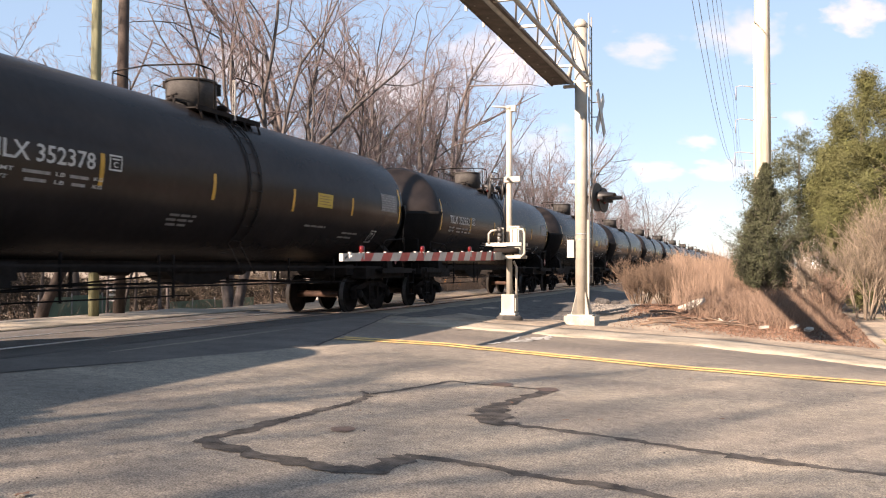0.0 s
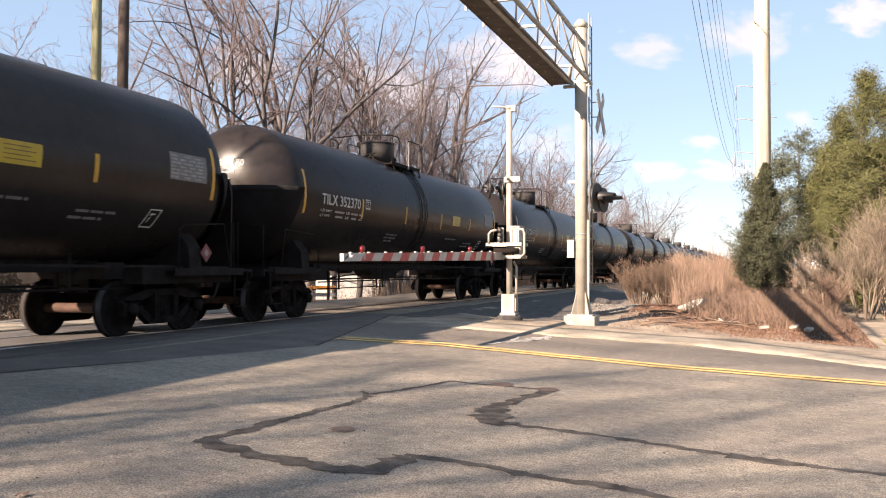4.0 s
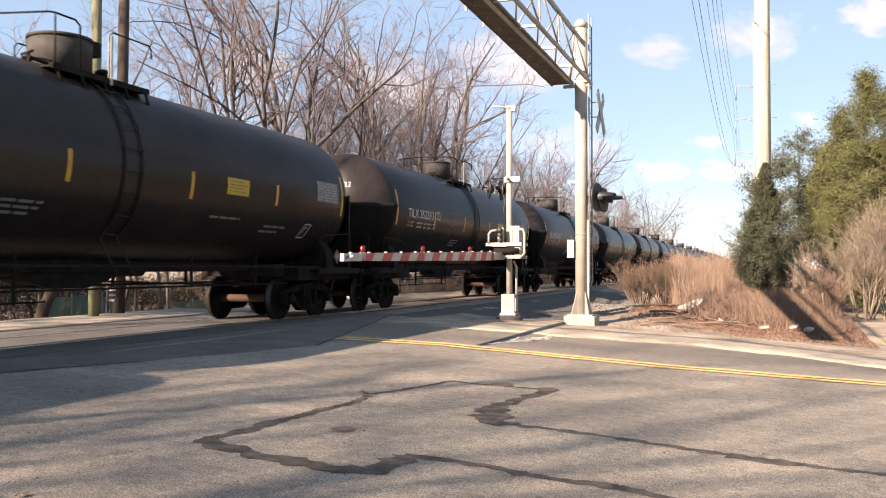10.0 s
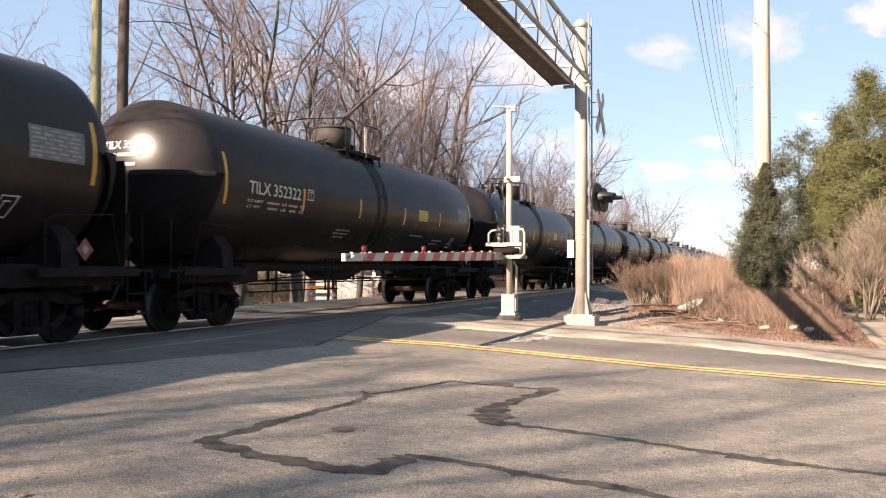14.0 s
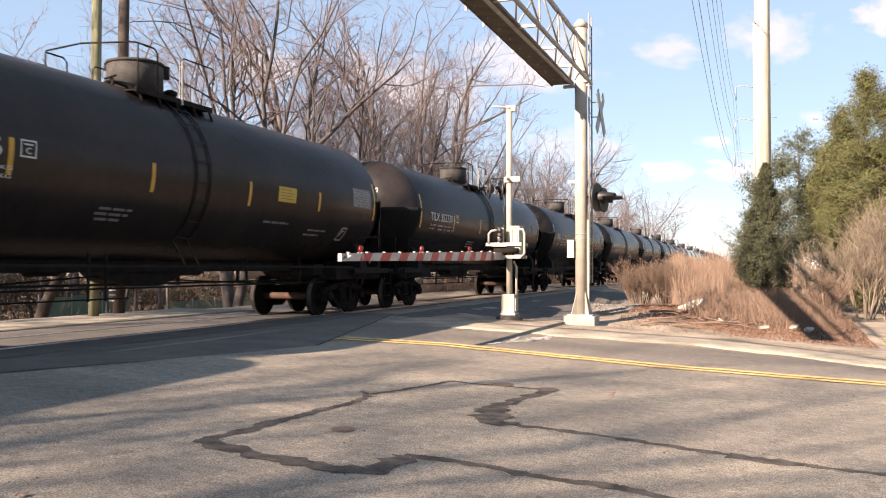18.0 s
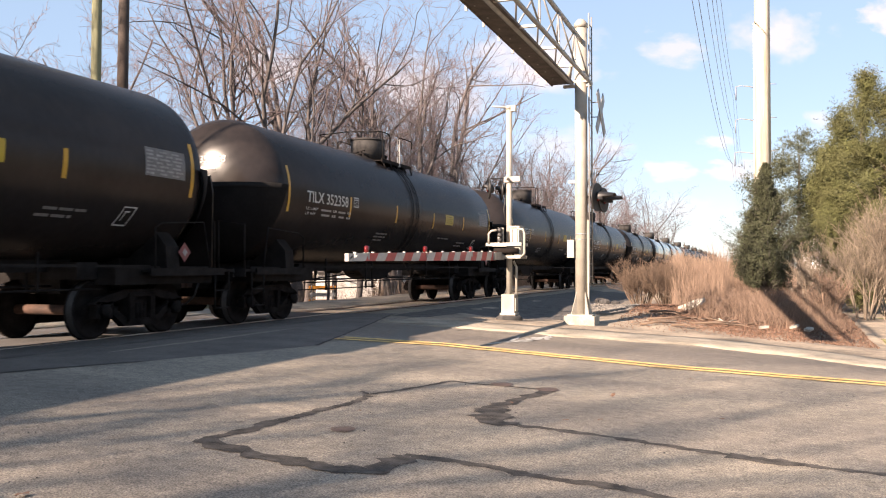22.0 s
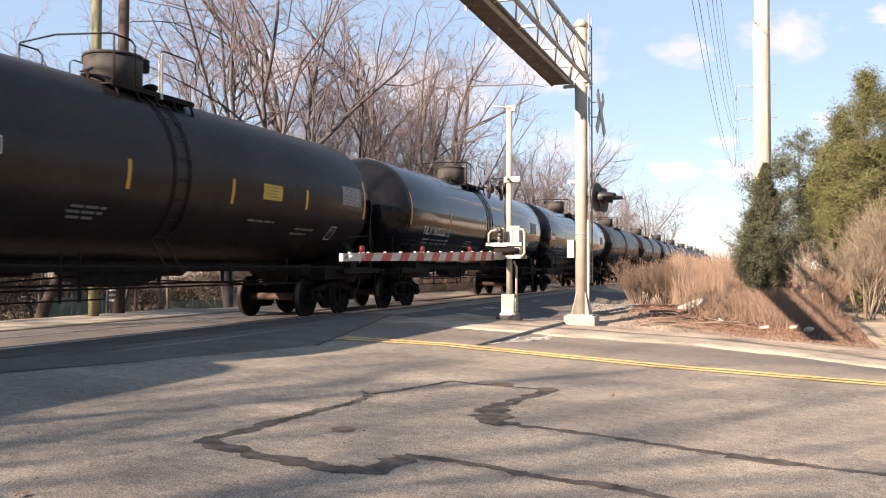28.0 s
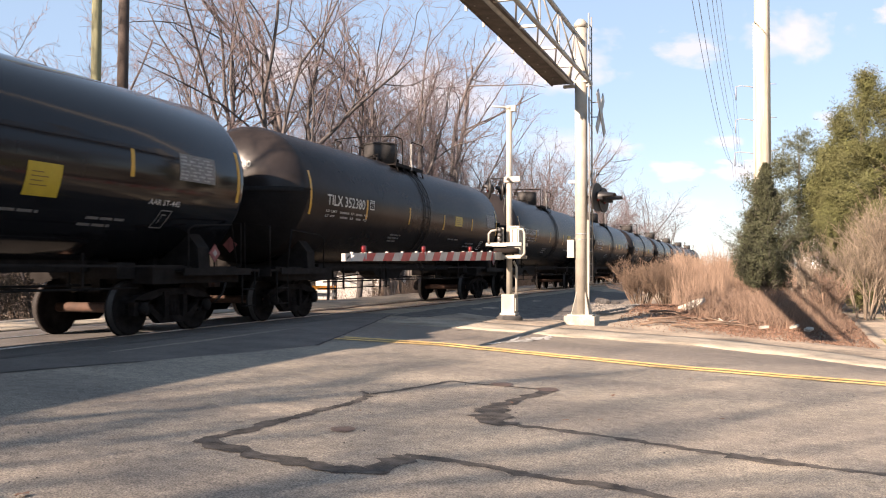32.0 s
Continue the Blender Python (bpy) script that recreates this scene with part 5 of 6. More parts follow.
evergreen("pine", "blue-green pine with gaps in its crown", 12.4, 38.5, ((0, 0, 6.6, 1.35), (-0.8, 0.2, 5.6, 1.1), (0.8, 0.1, 5.9, 1.1), (-0.2, -0.3, 4.4, 1.0)), PINE, 6, 9000, 0.15, "round", 2.0, wide=0.07, per=160, ball=0.22, rough=1.1)


def brush_patch(name, label, mat_, seed, n, xr, yr, hr, thick, edge=None, fan=0.25, cat="brush"):
    rnd = random.Random(seed)
    b = Build()
    for _ in range(n):
        x, y = rnd.uniform(*xr), rnd.uniform(*yr)
        if edge and not edge(x, y):
            continue
        z = ground_z(x, y) - 0.05
        h = rnd.uniform(*hr) * (0.7 + 0.5 * noise.noise((x * 0.5, y * 0.3, seed)))
        if h < 0.1:
            continue
        dx, dy = rnd.gauss(0, fan) * h, rnd.gauss(0, fan) * h
        p0, p1, p2 = Vector((x, y, z)), Vector((x + dx * 0.4, y + dy * 0.4, z + h * 0.55)), Vector((x + dx, y + dy, z + h))
        b.tube([p0, p1, p2], [thick, thick * 0.7, thick * 0.3], 3, caps=False, smooth=False)
        for _k in range(2):
            f = rnd.uniform(0.35, 0.9)
            q = p1.lerp(p2, f)
            e = q + Vector((rnd.gauss(0, 0.3), rnd.gauss(0, 0.3), rnd.uniform(0.1, 0.5))) * h * 0.35
            b.tube([q, e], [thick * 0.5, thick * 0.2], 3, caps=False, smooth=False)
    return thing(name, label, cat, b=b, material=mat_, kind="stuff")


brush_patch("dry_grass", "tall tan dry grass and brush beside the ballast", STRAW, 21, 15000, (5.2, 11.5), (27, 48), (0.9, 2.2), 0.007, lambda x, y: x > 8.35 - 0.0866 * (y - 28) + 0.3 * noise.noise((y * 0.4, x, 0)) and not (x > 9.9 and y < 31.5), 0.13)
brush_patch("bramble", "tangled brown brambles on the bank", BRUSH, 22, 11000, (7.0, 15.0), (22.5, 34), (0.2, 1.0), 0.0055, lambda x, y: 8.8 < x < 12.9 + 0.5 * noise.noise((y, 3, 0)) and y > 24.3 + 0.8 * noise.noise((x, 1, 0)) - 0.5 * max(0, x - 9.5), 0.55)


def bare_shrub(label, x, y, h, r, mat_, seed, stems, lean=0.0):
    """A leafless shrub: stems that rise from one root and divide into a round crown of twigs."""
    rnd = random.Random(seed)
    stem, twig = Build(), Build()

    def branch(p, d, l, rad, lv):
        q = p + d * l * 0.5 + Vector((rnd.gauss(0, 0.05), rnd.gauss(0, 0.05), 0)) * l
        e = q + (d + Vector((rnd.gauss(0, 0.2), rnd.gauss(0, 0.2), 0.12))).normalized() * l * 0.5
        (stem if lv == 0 else twig).tube([p, q, e], [rad, rad * 0.75, rad * 0.5], 5 if lv == 0 else 3, caps=False)
        if lv == 3:
            return
        for k in range((6, 5, 4)[lv]):
            t = rnd.uniform(0.35, 1.0)
            o = p.lerp(q, t * 2) if t < 0.5 else q.lerp(e, t * 2 - 1)
            nd = (d + Vector((rnd.gauss(0, 0.45), rnd.gauss(0, 0.45), rnd.gauss(0.15, 0.3)))).normalized()
            branch(o, nd, l * rnd.uniform(0.42, 0.66), max(0.0045, rad * 0.5), lv + 1)
    for k in range(stems):
        a = rnd.uniform(0, 6.283)
        f = rnd.random() ** 0.5
        d = Vector((math.cos(a) * f * r / h * 1.1 + lean, math.sin(a) * f * r / h * 1.1, 1)).normalized()
        branch(Vector((math.cos(a) * r * 0.3 * f, math.sin(a) * r * 0.3 * f, -0.1)), d, h * rnd.uniform(0.45, 0.62), rnd.uniform(0.012, 0.024), 0)
    t = thing("bare_shrub", label, "shrub", "leafless shrubs", at=pose(x, y, ground_z(x, y)))
    stem.v, stem.f, stem.s, stem.mi = stem.v + twig.v, stem.f + [[i + len(stem.v) for i in f] for f in twig.f], stem.s + twig.s, stem.mi + twig.mi
    part("branchwork", stem, mat_, t)
    return t


bare_shrub("tan-grey leafless shrub beside the evergreens", 14.4, 27.5, 4.0, 1.0, SCRUB, 41, 24)
bare_shrub("tall tan-grey leafless shrub by the drive", 13.6, 27.3, 2.7, 0.8, SCRUB, 42, 18)
bare_shrub("low leafless shrub beside the cedar", 12.3, 27.9, 2.0, 0.8, SCRUB, 43, 10)
bare_shrub("low leafless shrub at the bank's end", 12.6, 25.6, 1.5, 0.8, BRUSH, 46, 9)
bare_shrub("dark leafless shrub at the ballast edge", 7.0, 31.0, 1.75, 0.9, DARKSCRUB, 44, 34)
bare_shrub("dark leafless shrub at the edge of the dry grass", 7.9, 30.4, 1.7, 0.9, DARKSCRUB, 45, 30)
rl = random.Random(9)
b = Build()
for _ in range(36000):
    x, y = rl.uniform(7.5, 13.1), rl.uniform(20.0, 28)
    if y < road_edge(x) + 0.3 + abs(rl.gauss(0, 0.8)) + 2.2 * max(0, 10.5 - x) * rl.random():
        continue
    p = Vector((x, y, ground_z(x, y) + rl.uniform(-0.03, 0.03)))
    leafy(b, p, rl.uniform(0.014, 0.036), rl, 0.15, 0.35)
thing("leaf_litter", "scattered dry brown leaves along the verge", "leaf litter", b=b, material=LEAFDRY, kind="stuff")


# ---- beyond the track: fence, houses, undergrowth ----
def privacy_fence(x0, y0, x1, y1, h, n):
    f = thing("privacy_fence", "low green fabric-covered fence beyond the track", "fence", "fences beyond the track")
    for i in range(n):
        t0, t1 = i / n, (i + 1) / n
        a, b = Vector((x0 + (x1 - x0) * t0, y0 + (y1 - y0) * t0, 0)), Vector((x0 + (x1 - x0) * t1, y0 + (y1 - y0) * t1, 0))
        z = ground_z(a.x, a.y)
        d = (b - a).normalized() * 0.03
        w = Vector((-d.y, d.x, 0)) * 0.3
        p = Build()
        hh = h * (1 + 0.05 * math.sin(i * 2.3))
        for v in (a + d - w, b - d - w, b - d + w, a + d + w):
            p.v.append((v.x, v.y, z + 0.05))
        for v in (a + d - w, b - d - w, b - d + w, a + d + w):
            p.v.append((v.x, v.y, z + hh))
        for q in ((3, 2, 1, 0), (4, 5, 6, 7), (0, 1, 5, 4), (1, 2, 6, 5), (2, 3, 7, 6), (3, 0, 4, 7)):
            p.face(list(q))
        part("fence_panel", p, GREENFENCE, f)
        part("fence_post", Build().tube([(a.x, a.y, z - 0.2), (a.x, a.y, z + h + 0.12)], 0.03, 6), GALV, f)


privacy_fence(-16, 27.6, -16, 33.0, 1.15, 3)
privacy_fence(-16, 35.8, -16, 43.5, 0.7, 4)


def house(x, y, w, d, h, wall, label, turn=0.0):
    """A small gabled house with windows and a door on the side that faces the track."""
    z = ground_z(x, y) - 0.05
    ho = thing("house", label, "house", "houses beyond the track", at=pose(x, y, z, 0, 0, turn))
    part("wall", Build().box(-w / 2, -d / 2, 0, w / 2, d / 2, h).prism([(-w / 2, h), (w / 2, h), (0, h + w * 0.36)], "y", -d / 2, d / 2), wall, ho)
    for s in (-1, 1):
        k = Build()
        e = w / 2 + 0.35
        k.prism([(0, h + w * 0.36 + 0.06), (s * e, h - 0.25), (s * e, h - 0.13), (0, h + w * 0.36 + 0.2)], "y", -d / 2 - 0.35, d / 2 + 0.35)
        part("roof", k, ROOFING, ho)
    for i in range(max(2, int(d / 2.6))):
        yy = -d / 2 + (i + 0.5) * d / max(2, int(d / 2.6))
        wi = part("window", Build().box(w / 2, yy - 0.5, 1.0, w / 2 + 0.06, yy + 0.5, 2.3), WHITEPAINT, ho)
        part("pane", Build().box(w / 2 + 0.06, yy - 0.42, 1.08, w / 2 + 0.075, yy + 0.42, 1.62), PANE, wi)
        part("pane", Build().box(w / 2 + 0.06, yy - 0.42, 1.68, w / 2 + 0.075, yy + 0.42, 2.22), PANE, wi)
    for xx in (-w / 4, w / 4):
        wi = part("window", Build().box(xx - 0.5, -d / 2 - 0.06, 1.0, xx + 0.5, -d / 2, 2.3), WHITEPAINT, ho)
        part("pane", Build().box(xx - 0.42, -d / 2 - 0.075, 1.08, xx + 0.42, -d / 2 - 0.06, 2.22), PANE, wi)
    return ho


house(-24, 72, 9, 14, 3.0, SIDING, "white-sided house among the trees beyond the track", 12)
house(-34, 36, 9, 12, 3.2, SIDING2, "tan-sided house behind the fence beyond the track", 5)
house(20.6, 75, 9, 12, 4.5, SIDING, "white house half hidden behind the evergreens", 20)

brush_patch("undergrowth", "tangled leafless undergrowth beyond the track", DARKBRUSH, 31, 9000, (-15, -5.5), (20, 60), (0.4, 2.0), 0.008, lambda x, y: x < -6.5 - 0.25 * max(0, 40 - y) and (y > 46 or noise.noise((x * 5, y * 5, 0)) > 0.32), 0.5)
brush_patch("undergrowth", "brown undergrowth close to the track", DARKBRUSH, 35, 2200, (-7.5, -3.6), (41, 70), (0.4, 1.8), 0.009, None, 0.45)
brush_patch("undergrowth", "brown undergrowth between the trees", DARKBRUSH, 32, 4500, (-24, -17.6), (24, 100), (0.8, 3.2), 0.012, None, 0.45)
brush_patch("undergrowth", "far brown undergrowth along the track", DARKSCRUB, 33, 6000, (-12, -5.0), (60, 200), (0.8, 4.0), 0.016, None, 0.4)
brush_patch("undergrowth", "far brown undergrowth beside the track", STRAW, 34, 5000, (5.0, 30), (48, 160), (0.8, 2.4), 0.025, None, 0.4)

rt = random.Random(61)
b = Build()
for _ in range(38000):
    y = rt.uniform(25, 62)
    x = -16.5 - 2.2 * rt.random()
    top = 1.9 + 0.9 * noise.noise((x * 0.3, y * 0.35, 4)) + 0.5 * noise.noise((x, y * 1.1, 7))
    p = Vector((x, y, ground_z(x, y) + top * rt.random() ** 0.6))
    leafy(b, p, rt.uniform(0.05, 0.11), rt, 0.2, 0.35)
thing("thicket", "dry brown tangled thicket behind the fence", "thicket", b=b, material=THICKET, kind="stuff")

# loose stones on the shoulder of the ballast
b = Build()
for _ in range(4500):
    x = 5.5 + 2.0 * rt.random() ** 0.8
    y = 24.2 + 6 * rt.random() ** 1.2 + 1.5 * noise.noise((x * 0.8, 0, 5))
    r = rt.uniform(0.012, 0.030)
    z = ground_z(x, y) - 0.03 + (0.02 if x > 3.9 else -0.12)
    k = len(b.v)
    for dx, dy, dz in ((1, 0, 0), (0, 1, 0), (-1, 0, 0), (0, -1, 0), (0, 0, 0.9), (0, 0, -0.6)):
        b.v.append((x + r * dx * rt.uniform(0.7, 1.4) + r * 0.3 * rt.random(), y + r * dy * rt.uniform(0.7, 1.4), z + r + r * dz * rt.uniform(0.6, 1.2)))
    for i in range(4):
        b.face([k + i, k + (i + 1) % 4, k + 4]), b.face([k + (i + 1) % 4, k + i, k + 5])
thing("loose_ballast", "loose grey stones beside the track", "gravel", b=b, material=STONES, kind="stuff")

# ---- small things beyond the track ----
mz = ground_z(-12, 64)
mach = thing("tractor", "small orange tractor parked among the trees", "tractor", at=pose(-12, 64, mz, 0, 0, 30))
part("hood", Build().prism([(-0.2, 0.75), (1.5, 0.75), (1.5, 1.3), (1.3, 1.42), (-0.2, 1.5)], "y", -0.4, 0.4), ORANGE, mach)
part("fender", Build().prism([(-1.3, 0.8), (-0.2, 0.8), (-0.3, 1.25), (-0.6, 1.4), (-1.1, 1.35)], "y", -0.65, 0.65), ORANGE, mach)
part("seat", Build().box(-0.8, -0.25, 1.4, -0.4, 0.25, 1.5).box(-0.9, -0.25, 1.4, -0.8, 0.25, 1.9), LAMPBLACK, mach)
part("roll_bar", Build().tube([(-1.1, -0.5, 1.3), (-1.1, -0.5, 2.3), (-1.1, 0.5, 2.3), (-1.1, 0.5, 1.3)], 0.04, 7), STEEL, mach)
for x, r, w in ((-0.75, 0.6, 0.28), (1.15, 0.36, 0.2)):
    for sy in (-1, 1):
        wh = part("wheel", Build().revolve([(-w / 2, r * 0.55), (-w / 2, r * 0.93), (-w / 3, r), (w / 3, r), (w / 2, r * 0.93), (w / 2, r * 0.55)], "y", (0, 0, 0), 20), LAMPBLACK, mach, at=pose(x, sy * 0.62, r))
        part("rim", Build().revolve([(-w / 2 - 0.01, r * 0.2), (-w / 2 - 0.01, r * 0.54), (w / 2 + 0.01, r * 0.54), (w / 2 + 0.01, r * 0.2)], "y", (0, 0, 0), 16), WHITEPAINT, wh)

mz = ground_z(-10.2, 40.6)
bar = thing("barricade", "orange and white striped barricade beyond the track", "barricade", at=pose(-10.2, 40.6, mz, 0, 0, 25))
for i, z in enumerate((0.45, 0.8, 1.15)):
    part("board", Build().box(-0.7, -0.02, z, 0.7, 0.02, z + 0.2), ORANGE if i != 1 else WHITEPAINT, bar)
for x in (-0.55, 0.55):
    part("leg", Build().box(x - 0.03, -0.35, 0, x + 0.03, -0.3, 0.05).tube([(x, -0.33, 0), (x, 0.0, 1.4)], 0.03, 6).tube([(x, 0.33, 0), (x, 0.0, 1.4)], 0.03, 6), WHITEPAINT, bar)
mz = ground_z(-12.6, 48)
shed = thing("shed", "small white shed behind the barricade", "shed", at=pose(-12.6, 48, mz, 0, 0, 30))
part("wall", Build().box(-1.6, -1.2, 0, 1.6, 1.2, 2.1), SIDING, shed)
part("roof", Build().prism([(-1.8, 2.1), (1.8, 2.1), (0, 2.9)], "y", -1.4, 1.4), ROOFING, shed)
part("door", Build().box(1.6, -0.45, 0.05, 1.64, 0.45, 1.95), SIDING2, shed)
mz = ground_z(-6.7, 18.0)
lean = thing("leaning_trunk", "bare tree trunk leaning over beyond the track", "tree trunk", at=pose(-6.7, 18.0, mz))
# dark wood on this trunk puts its shade into the colour
part("trunk", Build().tube([(-0.1, 0, -0.2), (0.12, 0.1, 0.6), (0.5, 0.2, 1.4), (1.0, 0.3, 2.4), (1.3, 0.4, 3.2)], [0.17, 0.15, 0.14, 0.12, 0.09], 10), POLEDARK, lean)
part("limb", Build().tube([(0.5, 0.2, 1.4), (0.3, 0.3, 2.0), (0.25, 0.4, 2.9)], [0.09, 0.07, 0.03], 7), BARK, lean)

# ---- litter on the verge ----
rs = random.Random(44)
for x, y, w, l, a, tilt in ((9.05, 25.7, 0.34, 0.85, 16, 26), (11.9, 22.6, 0.16, 0.3, 60, 10), (11.6, 22.9, 0.14, 0.22, -30, 18), (10.9, 22.6, 0.1, 0.25, 15, 8)):
    b = Build()
    poly = [(-l / 2, -w / 2), (l / 2 * 0.8, -w / 2 * 0.7), (l / 2, w / 4), (l / 4, w / 2), (-l / 2 * 0.9, w / 2 * 0.8)]
    b.prism(poly, "z", 0, 0.05)
    thing("scrap_board", "broken pale scrap board lying in the leaves", "scrap board", "scrap on the verge", at=pose(x, y, ground_z(x, y) + 0.04 + 0.004 * tilt, tilt, -tilt * 0.8, a), b=b, material=SCRAP)
for i in range(22):
    x, y, a, l = rs.uniform(8.2, 12.5), rs.uniform(21.4, 24.5), rs.uniform(-40, 40), rs.uniform(0.8, 2.2)
    if i > 5:
        x, y, a, l = rs.gauss(9.8, 0.5), rs.gauss(23.6, 0.5), rs.uniform(-80, 80), rs.uniform(0.3, 0.9)
    c, s = math.cos(radians(a)) * l / 2, math.sin(radians(a)) * l / 2
    if y < road_edge(x) + 1.0:
        continue
    z0, z1 = ground_z(x - c, y - s) + 0.03, ground_z(x + c, y + s) + 0.06
    b = Build().tube([(x - c, y - s, z0), (x, y + 0.05, (z0 + z1) / 2 + 0.04), (x + c, y + s, z1)], [0.03 if i < 6 else 0.016, 0.022 if i < 6 else 0.013, 0.009], 7)
    thing("fallen_branch", "bare fallen branch lying on the verge", "branch", "fallen branches", b=b, material=SCRAP if i > 5 and i % 6 == 3 else DARKSCRUB)
for x, y, r in ((6.0, 29.5, 0.22), (6.5, 28.3, 0.17), (5.6, 31, 0.2)):
    b = Build()
    rr = random.Random(int(x * 10))
    for i in range(7):
        for j in range(10):
            t, p = math.pi * i / 6, 2 * math.pi * j / 10
            f = r * (0.85 + 0.3 * rr.random()) if 0 < i < 6 else r
            b.v.append((f * math.sin(t) * math.cos(p), f * math.sin(t) * math.sin(p), f * 0.7 * math.cos(t)))
    for i in range(6):
        for j in range(10):
            b.face([i * 10 + j, (i + 1) * 10 + j, (i + 1) * 10 + (j + 1) % 10, i * 10 + (j + 1) % 10])
    thing("rock", "dark broken rock at the edge of the ballast", "rock", "rocks by the ballast", at=pose(x, y, ground_z(x, y) + 0.05), b=b, material=ROCK)


# ---- clouds ----
def cloud_material(seed, density):
    m = bpy.data.materials.new("glowing_cloud_vapour")
    m.use_nodes = True
    nt = m.node_tree
    n, ln = nt.nodes, nt.links
    n.remove(n["Principled BSDF"])
    tc = n.new("ShaderNodeTexCoord")
    mp = n.new("ShaderNodeMapping")
    mp.inputs["Location"].default_value = (seed * 3.7, seed * 1.3, seed)
    mp.inputs["Scale"].default_value = (2.2, 2.2, 2.2)
    ln.new(tc.outputs["Generated"], mp.inputs["Vector"])
    nz = n.new("ShaderNodeTexNoise")
    nz.inputs["Scale"].default_value, nz.inputs["Detail"].default_value, nz.inputs["Roughness"].default_value = 1.6, 7, 0.55
    ln.new(mp.outputs[0], nz.inputs["Vector"])
    gr = n.new("ShaderNodeTexGradient")
    gr.gradient_type = "SPHERICAL"
    m2 = n.new("ShaderNodeMapping")
    m2.inputs["Location"].default_value = (-1, -1, 0)
    m2.inputs["Scale"].default_value = (2, 2, 0)
    ln.new(tc.outputs["Generated"], m2.inputs["Vector"])
    ln.new(m2.outputs[0], gr.inputs["Vector"])
    ad = n.new("ShaderNodeMath")
    ad.operation = "MULTIPLY_ADD"
    ad.inputs[1].default_value = 0.62
    ln.new(gr.outputs["Fac"], ad.inputs[0])
    ln.new(nz.outputs["Fac"], ad.inputs[2])
    rp = n.new("ShaderNodeValToRGB")
    rp.color_ramp.elements[0].position, rp.color_ramp.elements[1].position = 0.70, 1.02
    rp.color_ramp.elements[1].color = (density * 0.85, density * 0.85, density * 0.85, 1)
    ln.new(ad.outputs[0], rp.inputs[0])
    ed = n.new("ShaderNodeMath")
    ed.operation = "MULTIPLY"
    e2 = n.new("ShaderNodeMapRange")
    e2.inputs["From Max"].default_value = 0.25
    ln.new(gr.outputs["Fac"], e2.inputs["Value"])
    ln.new(rp.outputs[0], ed.inputs[0])
    ln.new(e2.outputs[0], ed.inputs[1])
    # the vapour emits its own white in place of sunlight on it
    em, tr, mx = n.new("ShaderNodeEmission"), n.new("ShaderNodeBsdfTransparent"), n.new("ShaderNodeMixShader")
    em.inputs["Color"].default_value, em.inputs["Strength"].default_value = (1.0, 0.965, 0.94, 1), 0.31
    ln.new(ed.outputs[0], mx.inputs[0])
    ln.new(tr.outputs[0], mx.inputs[1])
    ln.new(em.outputs[0], mx.inputs[2])
    ln.new(mx.outputs[0], n["Material Output"].inputs["Surface"])
    return m


clouds = []
FOC = 1563.6


def cloud(u, v, w, h, seed, density=0.9):
    """A cloud in a layer 250 m up, seen in the direction (u, v) of the opening view, w by h across."""
    tan_el = (475.3 - v) / FOC
    d = 250.0 / max(tan_el, 0.06)
    cx, cy = math.cos(radians(YAW)), math.sin(radians(YAW))
    right, fwd = Vector((cx, cy, 0)), Vector((-cy, cx, 0))
    c = Vector(EYE) + fwd * d + right * ((u - 784) / FOC * d) + Vector((0, 0, tan_el * d))
    W, H = w / FOC * d / 2, h / FOC * d / 2
    b = Build()
    b.v = [(-W, -H, 0), (W, -H, 0), (W, H, 0), (-W, H, 0)]
    b.face([0, 1, 2, 3])
    m = Matrix.Translation(c) @ Matrix.Rotation(radians(YAW), 4, "Z") @ Matrix.Rotation(radians(90), 4, "X")
    ob = thing("cloud", "small white fair-weather cloud drifting in the blue sky", "cloud", "clouds", m, b, cloud_material(seed, density), "structure")
    clouds.append((ob, m))


cloud(1138, 82, 200, 100, 1, 0.62)
cloud(1520, 22, 190, 110, 2, 1.0)
cloud(1320, 60, 250, 180, 3, 0.75)
cloud(1155, 303, 160, 60, 4)
cloud(1280, 300, 170, 60, 5)
cloud(1235, 250, 110, 50, 6, 0.6)
cloud(900, 100, 330, 190, 7, 0.9)
cloud(690, 150, 380, 260, 8, 0.8)
cloud(420, 120, 260, 140, 9, 0.8)
cloud(1060, 262, 120, 60, 10, 0.55)
cloud(1415, 215, 90, 60, 11, 0.5)
cloud(960, 260, 260, 120, 12, 0.5)
cloud(1190, 370, 200, 70, 13, 0.35)


# ---- grit on the road ----
rg = random.Random(83)
for label, count, m_, lo, hi in (("pale grit and tiny stones strewn on the road", 380, STONES, 0.003, 0.008), ("dark crumbs of bark and tar strewn on the road", 110, ROCK, 0.004, 0.010)):
    b = Build()
    for _ in range(count):
        y = 4.2 + 9.5 * rg.random() ** 1.7
        x = rg.uniform(4.6, 12.4)
        r0, z = rg.uniform(lo, hi), ground_z(x, y) + 0.006
        k = len(b.v)
        for dx, dy, dz in ((1, 0, 0), (0, 1, 0), (-1, 0, 0), (0, -1, 0), (0, 0, 0.8), (0, 0, -0.5)):
            b.v.append((x + r0 * dx * rg.uniform(0.7, 1.8), y + r0 * dy * rg.uniform(0.7, 1.8), z + r0 * dz))
        for i in range(4):
            b.face([k + i, k + (i + 1) % 4, k + 4]), b.face([k + (i + 1) % 4, k + i, k + 5])
    thing("road_grit", label, "grit", b=b, material=m_, kind="stuff")

